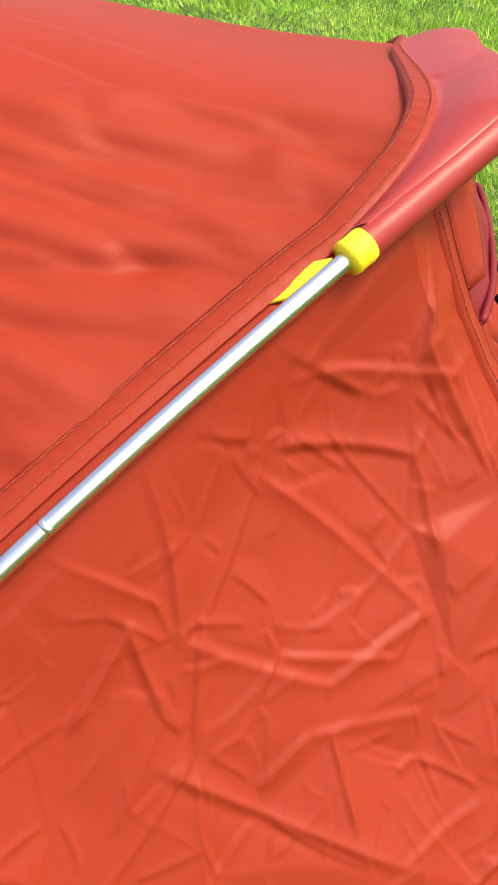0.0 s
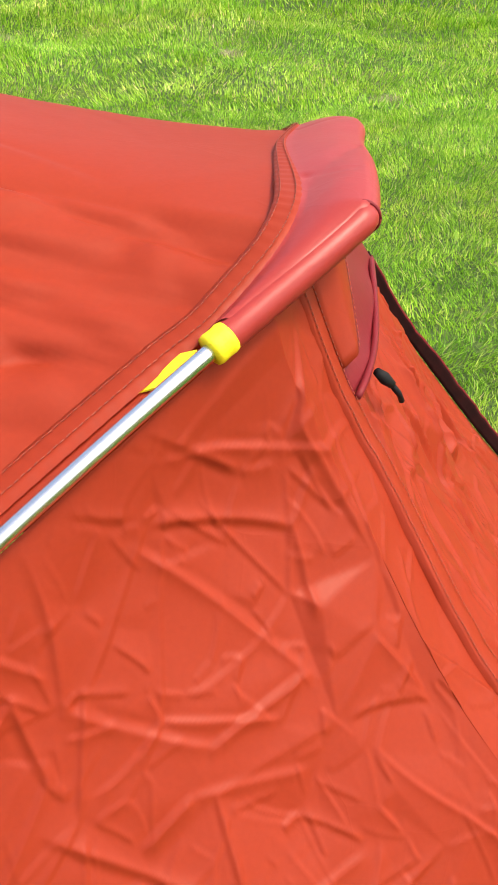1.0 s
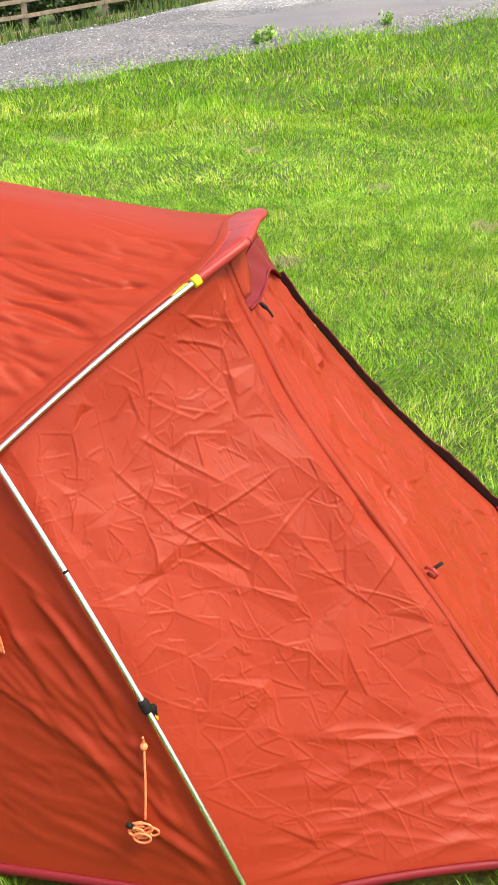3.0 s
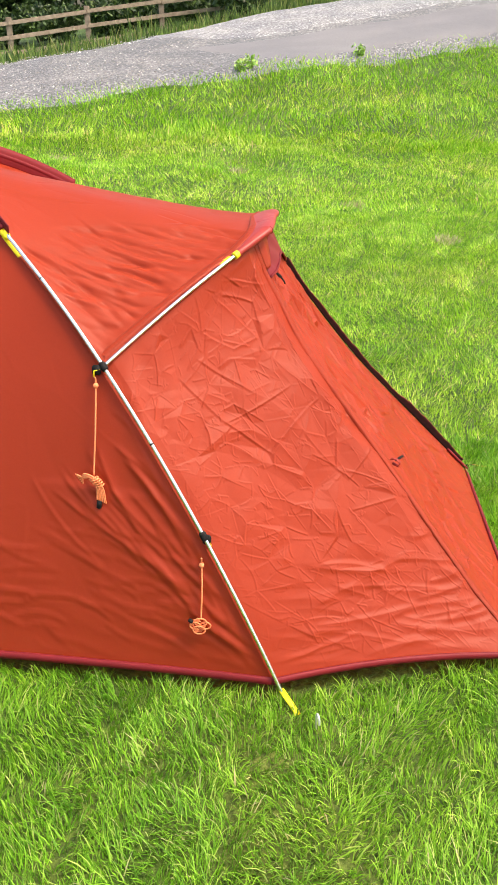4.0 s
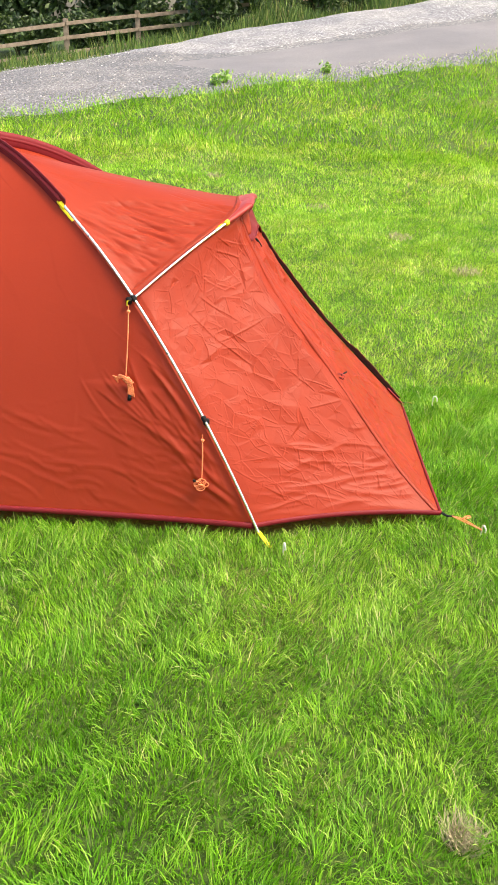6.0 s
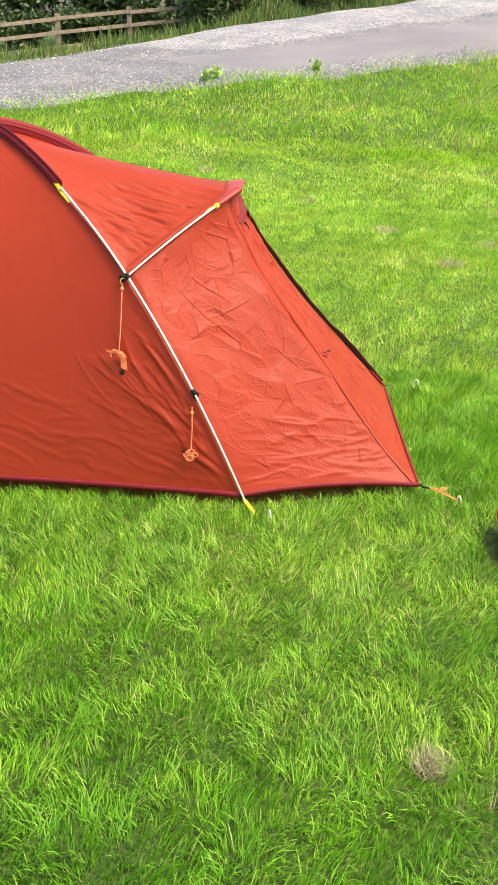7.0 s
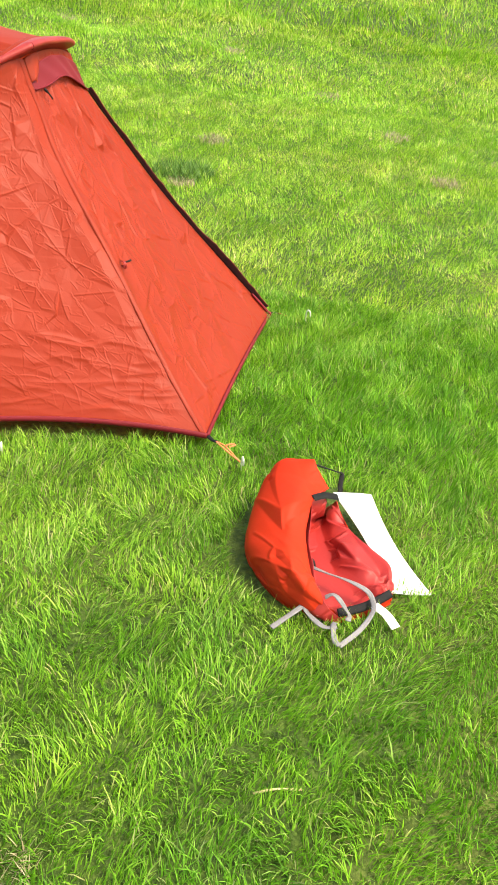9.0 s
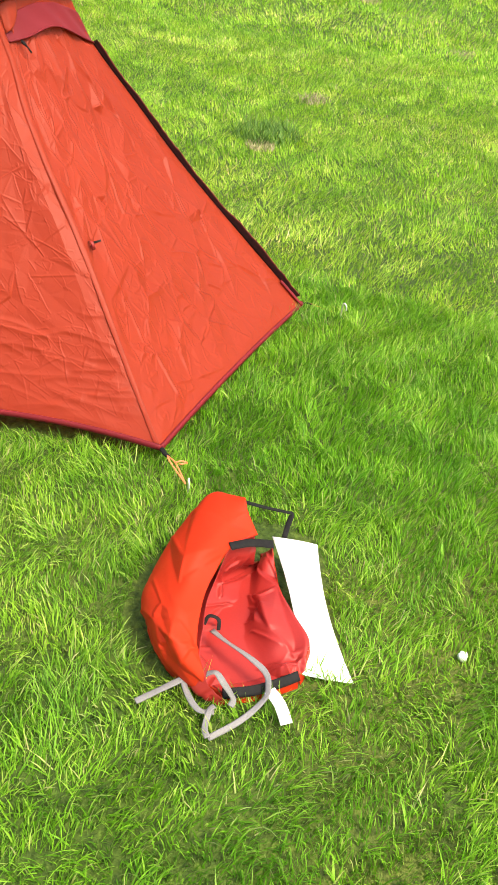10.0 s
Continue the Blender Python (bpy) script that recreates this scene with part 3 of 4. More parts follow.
# door
ds, df = seam_line(380), seam_line(380, True)
topd = line(TOPSEAM, TOPFAR, 340, (0.010, 0, 0.022))
door_hem = line(CORNER, CORNER_FAR, 340, (-0.008, 0, 0.01))
door_grid = coons(door_hem, topd, ds, df)


def door_relief(x, y, a, b2, p):
    return (crush(x, y, 23, 0.075, 0.0034, 0.0032, 0.0030, 0.55) + crush(x, y, 24, 0.032, 0.0006, 0.0016, 0.0024, 0.3)) * np.clip(1.25 - 0.5 * a, 0.5, 1)


sheet("door_panel", door_grid, door_relief, -0.012, "bright orange nylon door panel")
tube("hem_binding", line(CORNER, CORNER_FAR, 60, (-0.006, 0, 0.01)), 0.0065, DARK_RED, tent, "burgundy hem tape", 8, 1.5)


def on_door(a, b2, out=0.0):
    """A point of the door, a across and b up, lifted off the cloth."""
    i, j = b2 * 379, a * 339
    i, j = min(max(i, 0), 378.999), min(max(j, 0), 338.999)
    fi, fj = i - int(i), j - int(j)
    i, j = int(i), int(j)
    g = door_grid
    p = (g[i, j] * (1 - fi) + g[i + 1, j] * fi) * (1 - fj) + (g[i, j + 1] * (1 - fi) + g[i + 1, j + 1] * fi) * fj
    return p + np.array((0.78, 0, 0.62)) * out


# vent flap: burgundy cloth that stands off the door at its lower edge
def vent_edge(a):
    return 0.928 + 0.010 * math.sin(math.pi * a) - 0.030 * a


vent = []
for t in np.linspace(0, 1, 16):
    row = []
    for a in np.linspace(0.0, 1.0, 60):
        lo = vent_edge(a) - 0.006 * math.sin(9 * a)
        hi = 0.984 - 0.014 * (2 * a - 1) ** 2
        stand = 0.001 + 0.003 * min(1, a / 0.12) + 0.008 * min(1, a / 0.12) * (1 - t) * max(0, math.sin(math.pi * a)) ** 0.6
        row.append(on_door(a, lo + (hi - lo) * t, stand + 0.0015 * math.sin(23 * a + 5 * t)))
    vent.append(row)
grid_mesh("vent_flap", vent, DARK_RED, tent, "burgundy vent flap", thick=0.0015)
tube("vent_binding", [on_door(a, vent_edge(a) - 0.006 * math.sin(9 * a), 0.004 + 0.009 * max(0, math.sin(math.pi * a)) ** 0.6) for a in np.linspace(0, 1, 50)], 0.0028, DARK_RED, tent, "", 6)
patch = []
for t in np.linspace(0, 1, 12):
    row = []
    for k in np.linspace(0, 1, 14):
        b2 = 0.945 + 0.055 * t
        row.append(on_door(k * (0.045 + 0.14 * math.sin(math.pi * 0.5 * t) ** 0.8), b2, 0.003 + 0.009 * min(1, 3 * k) + 0.002 * math.sin(3 * k)))
    patch.append(row)
vent_patch = grid_mesh("vent_patch", patch, ORANGE, tent, "stitched orange corner patch", thick=0.001)
stitch_part("stitching", [np.array(r[-2]) + np.array((0.78, 0, 0.62)) * 0.0012 for r in patch], vent_patch)
tog = on_door(0.09, vent_edge(0.09) - 0.008, 0.012)
toggle = tube("vent_toggle", [tog, tog + (0.006, 0.002, -0.006), tog + (0.012, 0.004, -0.012)], [0.003, 0.0045, 0.003], BLACK, tent, "black cord toggle", 10)
tube("cord_end", [tog + (0.010, 0.004, -0.010), tog + (0.018, 0.009, -0.022), tog + (0.021, 0.013, -0.030)], 0.0022, BLACK, toggle, "", 8)
# zip flap down the far edge of the door
flap = []
for t in np.linspace(0, 1, 5):
    row = []
    for b2 in np.linspace(0.03, 0.90, 130):
        p = on_door(0.995, b2, 0.0)
        wave = 0.004 * noise.noise((b2 * 14, 1.7, 0)) + 0.003 * noise.noise((b2 * 40, 3, 0))
        row.append(p + np.array((0.75, 0.45, 0.48)) * (t * (0.017 + 1.5 * wave + 0.010 * math.exp(-((b2 - 0.22) / 0.13) ** 2)) + 0.001))
    flap.append(row)
grid_mesh("zip_flap", flap, DARK_FLAP, tent, "dark brown zip flap", thick=0.002)
tube("zip_cord", [np.array(p) for p in flap[-1][::2]], 0.0022, DARK_RED, tent, "", 6)
tube("zip_end", [on_door(0.985, b2, 0.006) for b2 in np.linspace(0.0, 0.10, 12)], 0.009, DARK_RED, tent, "burgundy zip garage", 8, 0.6)

# door tie-back loop on the seam
lp = on_door(0.035, 0.47, 0.0)
loop = tube("tie_loop", [lp + q for q in ((0, 0, 0.006), (0.012, -0.012, 0.012), (0.022, -0.016, 0.004), (0.018, -0.008, -0.010), (0.004, 0, -0.006))], 0.0045, RED, tent, "red fabric tie-back loop", 8, 0.4)
tube("toggle", [lp + (0.010, -0.004, 0.004), lp + (0.030, 0.008, 0.012)], 0.0032, BLACK, loop, "black toggle", 8)


# door seam: folded strip with two rows of stitching, on the side panel along its front edge
side_n = normals(near_side)
run = np.cumsum(np.linalg.norm(np.diff(near_side[:, ::-1], axis=1), axis=-1), axis=1)
puck = 0.0007 * np.sin(np.arange(len(near_side)) * 0.55 + 2 * np.sin(np.arange(len(near_side)) * 0.09))
band = []
for d, h in ((0.0, -0.0030), (0.0006, 0.0022), (0.0030, 0.0036), (0.0100, 0.0030), (0.0170, 0.0034), (0.0195, 0.0020), (0.0205, -0.0040)):
    cols = [len(r) - int(np.searchsorted(r_run, d)) - 1 for r, r_run in zip(near_side, run)]
    row = np.array([near_side[i, c] for i, c in enumerate(cols)])
    nn = np.array([side_n[i, min(c, near_side.shape[1] - 3)] for i, c in enumerate(cols)])
    row = row + nn * (h + puck * (h > 0.001))[:, None]
    band.append(np.stack([np.convolve(np.pad(row[:, k], 4, mode="edge"), np.ones(9) / 9, "valid") for k in range(3)], -1))
band = np.array(band)[:, 4:]
seam_strip = grid_mesh("door_seam", band[::-1], ORANGE, tent, "double-stitched orange seam")
for i in (2, 4):
    stitch_part("stitching", band[i] + side_n[:, -4][4:] * 0.0007, seam_strip)
# roof seam: folded orange strip that follows the sleeve and the visor
path = np.concatenate([roof_grid[2, 6:j0 - 3] + np.array((0, -0.001, 0.004)), inner_edge])
path = resample(path, 420)
path = np.stack([np.convolve(np.pad(path[:, k], 6, mode="edge"), np.ones(13) / 13, "valid") for k in range(3)], -1)
away_dir = np.array([p - BROW[np.argmin(np.linalg.norm(BROW - p, axis=1))] for p in path])
away_dir = np.stack([np.convolve(np.pad(away_dir[:, k], 20, mode="edge"), np.ones(41) / 41, "valid") for k in range(3)], -1)
away_dir[:, 2] *= 0.5
away_dir /= np.linalg.norm(away_dir, axis=1, keepdims=True)
rip = 0.0002 * np.sin(np.arange(420) * 1.3)[:, None] * np.array((0, 0, 1))
narrow = np.interp(np.linspace(0, 1, 420), (0.0, 0.62, 0.78, 1.0), (1.0, 1.0, 0.25, 0.2))[:, None]
strip_rows = np.array([path + away_dir * d * narrow + np.array((0, -0.15, 0.9)) * h + rip for d, h in ((-0.003, -0.002), (0.0, 0.0006), (0.003, 0.0012), (0.0125, 0.0010), (0.0155, 0.0002), (0.0165, -0.006))])
roof_seam = grid_mesh("roof_seam", strip_rows, ORANGE, tent, "folded and stitched orange roof seam")
for i in (2, 3):
    stitch_part("stitching", strip_rows[i] + np.array((0.0, -0.0004, 0.0010)), roof_seam)
# poles
def tape_loop(pts, parent, name="yellow_tape"):
    return tube(name, resample(pts, 6), [0.0088, 0.0094, 0.0091, 0.0091, 0.0094, 0.0088], YELLOW, parent, "yellow webbing tab", 24)


for sgn in (1, -1):
    fl = (lambda p: p) if sgn > 0 else mirror
    pole = tube("pole", fl(pole_at(np.linspace(-0.012, 0.69, 70))), 0.0048, SILVER, tent, "silver aluminium pole", 16)
    for q in (0.30, 0.56):
        tube("ferrule", fl(pole_at(np.linspace(q, q + 0.002, 2))), 0.0050, BLACK, pole, "", 12)
    sl = pole_at(np.linspace(0.665, 1.0, 40), drop=-0.004)
    fin = np.stack([pole_at(np.linspace(0.655, 1.0, 60), drop=0.026 - 0.052 * t) + np.array((0.006 * math.sin(3 * t), 0, 0)) for t in np.linspace(0, 1, 5)])
    grid_mesh("pole_sleeve", fl(fin), DARK_RED, tent, "burgundy pole sleeve", thick=0.003)
    tube("sleeve_edge", fl(sl), 0.0085, DARK_RED, tent, "burgundy sleeve edge", 10)
    tube("yellow_tab", fl(pole_at(np.linspace(0.648, 0.672, 6), drop=0.004)), [0.006, 0.009, 0.0095, 0.0095, 0.009, 0.008], YELLOW, tent, "yellow webbing tab", 12)
    tube("yellow_tab", fl(pole_at(np.linspace(0.615, 0.66, 6), drop=0.014)), 0.006, YELLOW, tent, "yellow webbing tab", 8, 0.3)
    tube("sleeve_edge", fl(pole_at(np.linspace(0.02, 1.0, 50), BACK, -0.004)), 0.010, DARK_RED, tent, "burgundy sleeve edge", 10)
    # foot webbing and clips
    ft = fl(pole_at(0.0)[0])
    tube("foot_tab", [fl(pole_at(0.018)[0]) + (0.004, 0, -0.006), ft + np.array((0.010, -0.012 * sgn, 0.012)), ft + np.array((0.026, -0.035 * sgn, 0.004))], 0.008, YELLOW, tent, "yellow webbing foot tab", 8, 0.3)
    for q, name in ((QJ, "joint_clip"), (0.187, "pole_clip")):
        c = fl(pole_at(q)[0])
        ax = fl(pole_at(q + 0.02)[0]) - fl(pole_at(q - 0.02)[0])
        ax = ax / np.linalg.norm(ax)
        clip = tube(name, [c - ax * 0.011, c - ax * 0.006, c + ax * 0.006, c + ax * 0.011], [0.0068, 0.0085, 0.0085, 0.0068], BLACK, tent, "black plastic pole clip", 12)
        side = np.array((-0.75, -0.25 * sgn, -0.35)) if q == QJ else np.array((0.35, 0.15 * sgn, -0.55))
        bm = box(bmesh.new(), (0.020, 0.010, 0.024), tuple(c + side * 0.020), 0.003)
        part("hook", bm, BLACK, clip)
        tube("yellow_tab", [c + side * 0.012, c + side * 0.028 + (0, 0, 0.002), c + side * 0.034 + (0.004, 0, -0.010)], 0.006, YELLOW, clip, "yellow webbing tab", 8, 0.35)

brow_pole = tube("brow_pole", BROW[2:I_TAPE + 3], 0.0048, SILVER, tent, "silver aluminium brow pole", 18)
tube("brow_pole", BROW[I_FAR + 46:-2], 0.0048, SILVER, tent, "silver aluminium brow pole", 14)
tube("ferrule", BROW[int(I_TAPE * 0.55):int(I_TAPE * 0.55) + 2], 0.0050, SILVER, brow_pole, "", 14)
sleeve = tube("brow_sleeve", BROW[I_TAPE + 1:I_FAR + 47], 0.0088, RED, tent, "red nylon brow pole sleeve", 16)
sdir = Vector(BROW[I_BEND + 5] - BROW[I_BEND - 1]).normalized()
sx1 = sdir.cross(Vector((0, 0, 1))).normalized()
sx2 = sdir.cross(sx1)
tube("sleeve_seam", [Vector(BROW[I_BEND + 2]) + (sx1 * math.cos(a) + sx2 * math.sin(a)) * 0.0094 for a in np.linspace(0, 2 * math.pi, 24)], 0.0012, DARK_RED, sleeve, "", 6)
tape_loop(BROW[I_TAPE - 1:I_TAPE + 4], sleeve)
tape_loop(BROW[I_FAR + 44:I_FAR + 51], sleeve)
tp = BROW[I_TAPE - 2]
td = BROW[I_TAPE] - BROW[I_TAPE - 12]
td = td / np.linalg.norm(td)
tabv = [tp - td * 0.002 + (-0.003, 0.002, 0.004), tp - td * 0.006 + (-0.009, 0.005, 0.003), tp - td * 0.034 + (-0.011, 0.006, 0.000), tp - td * 0.026 + (-0.003, 0.001, 0.001)]
tabv = [np.asarray(v) for v in tabv]
link_mesh("tab_end", tabv + [v - (0, 0, 0.0012) for v in tabv], [(0, 1, 2, 3), (7, 6, 5, 4), (0, 4, 5, 1), (1, 5, 6, 2), (2, 6, 7, 3), (3, 7, 4, 0)], YELLOW, sleeve, "yellow webbing tab end", smooth=False)


# guy lines that hang in bundles from the clips
def hank(start, knot, seed, ends, loops):
    rng = np.random.default_rng(seed)
    start, knot = np.asarray(start), np.asarray(knot)
    guy = tube("guy_line", smooth_line([start + (0, 0, 0.02), start, start * 0.5 + knot * 0.5 + (0.002, -0.003, 0), knot], 30), 0.0020, CORD, tent, "bundled orange guy line", 8)
    bm = bmesh.new()
    bmesh.ops.create_icosphere(bm, subdivisions=2, radius=0.0065, matrix=Matrix.Translation(tuple(start)))
    part("knot", bm, CORD, guy)
    for k in range(loops):
        r, w, t0 = ends
        pts = [knot + np.array((r * math.cos(t0 + t) - r * math.cos(t0) + rng.normal(0, 0.003), -0.006 - 0.003 * k + rng.normal(0, 0.0012), (w * math.sin(t0 + t) - w * math.sin(t0)))) for t in np.linspace(0, 5.4, 18)]
        tube("bundle_loop", smooth_line(pts, 60), 0.0019, CORD, guy, "", 6)
    return guy


g1 = hank((-1.075, -0.492, 0.700), (-1.082, -0.552, 0.500), 3, (0.008, 0.010, 2.2), 2)
kn = np.array((-1.082, -0.556, 0.498))
for k in range(6):
    a = k - 2.5
    tube("bundle_loop", smooth_line([kn + (-0.034 + 0.003 * a, 0.0, -0.006 - 0.005 * a), kn + (-0.020, -0.006, 0.006 + 0.002 * a), kn + (0.002 + 0.002 * a, -0.010, 0.003), kn + (0.016 + 0.003 * a, -0.012, -0.022), kn + (0.018 + 0.004 * a, -0.014, -0.056 - 0.002 * a)], 40), 0.0018, CORD, g1, "", 6)
tube("cord_lock", [kn + (0.014, -0.014, -0.054), kn + (0.011, -0.016, -0.072)], 0.006, BLACK, g1, "black cord lock", 8)
for k in range(4):
    wrap = [kn + np.array((0.006 + 0.004 * k + 0.008 * math.cos(q), -0.010 + 0.006 * math.sin(q), 0.000 - 0.005 * k + 0.004 * math.cos(q))) for q in np.linspace(0, 6.28, 14)]
    tube("bundle_loop", wrap, 0.0018, CORD, g1, "", 6)
g2 = hank((-0.826, -0.632, 0.320), (-0.826, -0.668, 0.196), 5, (0.014, 0.016, 1.2), 3)
kn2 = np.array((-0.826, -0.676, 0.192))
for k in range(4):
    r, q0 = 0.012 + 0.002 * (k % 2), 1.5 * k
    tube("bundle_loop", [kn2 + np.array((0.012 * math.cos(q0) + r * math.cos(q), -0.004 - 0.002 * k, -0.008 + 0.010 * math.sin(q0) + 0.8 * r * math.sin(q))) for q in np.linspace(0, 6.28, 18)], 0.0019, CORD, g2, "", 6)
tube("cord_lock", [kn2 + (-0.018, -0.006, 0.002), kn2 + (-0.026, -0.006, 0.008)], 0.0045, BLACK, g2, "black cord lock", 8)

# pegged corner cords
cn = CORNER + (0.004, -0.006, 0.004)
strap_c = tube("corner_strap", [cn, cn + (0.016, -0.012, -0.004), cn + (0.034, -0.028, 0.004)], 0.007, BLACK, tent, "black corner webbing", 8, 0.35)
pegp = np.array((0.110, -0.660, 0.034))
for d in (-0.004, 0.004):
    tube("peg_cord", smooth_line([cn + (0.030, -0.026, 0.004), (cn + pegp) / 2 + (d, d, 0.010), pegp + (0, 0, 0.006)], 20), 0.0021, CORD, strap_c, "orange corner cord", 7)
kn3 = (cn + pegp) / 2 + (0.004, 0.0, 0.014)
tube("cord_knot", smooth_line([kn3, kn3 + (0.014, 0.010, 0.004), kn3 + (0.028, 0.014, 0.0), kn3 + (0.012, 0.004, -0.003)], 16), 0.0024, CORD, strap_c, "", 7)
fc = CORNER_FAR + (0.004, 0.004, 0.004)
strap_f = tube("corner_strap", [fc, fc + (0.012, 0.010, 0), fc + (0.030, 0.014, -0.004)], 0.006, BLACK, tent, "black corner webbing", 8, 0.35)
tube("peg_cord", [fc + (0.026, 0.012, 0), np.array((0.145, 0.60, -0.075))], 0.0012, CORD, strap_f, "orange corner cord", 6)


def peg(x, y, dx, dy, tall, label):
    """A steel wire peg with its hook above the grass."""
    p = [(0, 0, -0.05), (0, 0, tall * 0.6), (dx * 0.1, dy * 0.1, tall * 0.9), (dx * 0.5, dy * 0.5, tall), (dx, dy, tall * 0.86), (dx * 1.1, dy * 1.1, tall * 0.6)]
    ob = tube("tent_peg", smooth_line([np.array(q) for q in p], 26), 0.0028, STEEL, None, label, 8)
    ob.location = (x, y, float(land(x, y)))
    return tagged(ob, category="peg", group="tent pegs")


peg(0.216, -0.245, 0.004, -0.016, 0.052, "silver wire tent peg beside the pole foot")
peg(0.893, -0.160, 0.006, -0.016, 0.052, "silver wire tent peg holding the corner cord")
peg(1.060, 1.060, 0.016, -0.010, 0.060, "silver hooked tent peg standing out of grass")

# ---- bag, card and litter on the grass ----
bag = tagged(new("tent_bag"), "open bright red nylon tent bag lying on grass", "bag")
bag.matrix_world = pose(1.09, -0.50, 0.0)
BAG_O = np.array((1.09, -0.50, 0.0))


def from_lines(*rows, n=60, m=24):
    """A smooth sheet through a few lines, each given by a few points."""
    cols = [resample(smooth_line([np.asarray(q) - BAG_O for q in r], 80), n) for r in rows]
    return np.stack([resample(smooth_line([c[k] for c in cols], 60), m) for k in range(n)], 1)


def bag_sheet(name, p, seed, amp, mat, label, depth=0.003, thick=0.0012):
    nb, na = p.shape[:2]
    w = np.linalg.norm(np.diff(p, axis=1), axis=-1).sum(1).max()
    h = np.linalg.norm(np.diff(p, axis=0), axis=-1).sum(0).max()
    gx2, gy2 = np.meshgrid(np.linspace(0, w, na), np.linspace(0, h, nb))
    lift = crush(gx2, gy2, seed, 0.055, amp, depth, 0.004, 0.4)
    p = p + normals(p) * lift[..., None]
    p[..., 2] = np.maximum(p[..., 2], 0.024 if mat == BAG_IN else 0.0)
    return grid_mesh(name, p, mat, bag, label, thick=thick)


shoulder = [(1.080, -0.336, 0.185), (0.986, -0.311, 0.150), (0.952, -0.422, 0.110), (0.942, -0.531, 0.085), (0.952, -0.608, 0.085), (1.016, -0.702, 0.075), (1.096, -0.742, 0.05), (1.159, -0.736, 0.03)]
ground_edge = [(x + 0.10 * (1.10 - x) + 0.006, y + 0.10 * (-0.47 - y), 0.0) for x, y, z in shoulder]
crest = [(1.099, -0.366, 0.185), (1.060, -0.414, 0.185), (1.034, -0.507, 0.172), (1.024, -0.603, 0.155), (1.032, -0.672, 0.15), (1.064, -0.73, 0.13), (1.114, -0.748, 0.08), (1.167, -0.74, 0.04)]
mouth = [(1.130, -0.391, 0.145), (1.093, -0.456, 0.158), (1.083, -0.528, 0.156), (1.078, -0.596, 0.14), (1.09, -0.663, 0.13), (1.111, -0.714, 0.105), (1.142, -0.744, 0.07), (1.176, -0.74, 0.04)]
bag_sheet("outer_cloth", from_lines(ground_edge, shoulder, crest, mouth, n=150, m=90), 61, 0.0042, BAG, "bright red nylon side", 0.0036)
inner1 = [(x - 0.045 * math.sin(math.pi * k / 7), y, 0.35 * z + 0.01) for k, (x, y, z) in enumerate(mouth)]
floor_in = [(1.144, -0.333, 0.03), (1.124, -0.378, 0.02), (1.124, -0.469, 0.02), (1.134, -0.541, 0.02), (1.165, -0.601, 0.02), (1.195, -0.643, 0.02), (1.219, -0.663, 0.02), (1.239, -0.674, 0.025)]
lip = [(1.163, -0.355, 0.085), (1.179, -0.390, 0.065), (1.206, -0.445, 0.055), (1.252, -0.509, 0.06), (1.296, -0.559, 0.06), (1.301, -0.599, 0.05), (1.3, -0.625, 0.04), (1.297, -0.64, 0.035)]
swell = [((a[0] + b[0]) / 2, (a[1] + b[1]) / 2, 0.052 + 0.012 * math.sin(2.3 * k)) for k, (a, b) in enumerate(zip(floor_in, lip))]
bag_sheet("lining", from_lines(mouth, inner1, floor_in, swell, lip, n=170, m=130), 62, 0.0060, BAG_IN, "crumpled shiny red lining", 0.0060, 0.0012)
lip_out = [(x + 0.014, y - 0.006, 0.0) for x, y, z in lip]
bag_sheet("outer_cloth", from_lines(lip, lip_out, n=70, m=20), 63, 0.001, BAG, "bright red nylon side", 0.001)
low_in = [(1.168, -0.733, 0.045), (1.223, -0.704, 0.042), (1.262, -0.675, 0.042), (1.298, -0.642, 0.042)]
low_out = [(x + 0.004, y - 0.018, 0.0) for x, y, z in low_in]
bag_sheet("outer_cloth", from_lines(low_in, low_out, n=50, m=14), 64, 0.001, BAG, "bright red nylon side", 0.001)
low_fill = [(1.142, -0.715, 0.035), (1.19, -0.69, 0.03), (1.225, -0.665, 0.03), (1.250, -0.640, 0.035)]
bag_sheet("lining", from_lines(low_fill, low_in, n=50, m=14), 65, 0.002, BAG_IN, "crumpled shiny red lining", 0.002)


def ribbon(name, pts, wide, mat, parent, label="", thick=0.0016, up=(0, 0, 1), twist=0.0):
    """A flat strap along a line."""
    c = resample(smooth_line([np.asarray(p, float) for p in pts], 60), 44)
    d = np.gradient(c, axis=0)
    d /= np.linalg.norm(d, axis=1, keepdims=True)
    side = np.cross(d, np.asarray(up, float))
    side /= np.linalg.norm(side, axis=1, keepdims=True)
    nrm = np.cross(side, d)
    ang = twist * np.sin(np.linspace(0, 9, 44))[:, None]
    side = side * np.cos(ang) + nrm * np.sin(ang)
    return grid_mesh(name, np.stack([c + side * wide * t for t in (-0.5, -0.2, 0.2, 0.5)]), mat, parent, label, thick=thick)


def bp(*pts):
    return [np.asarray(p) - BAG_O for p in pts]


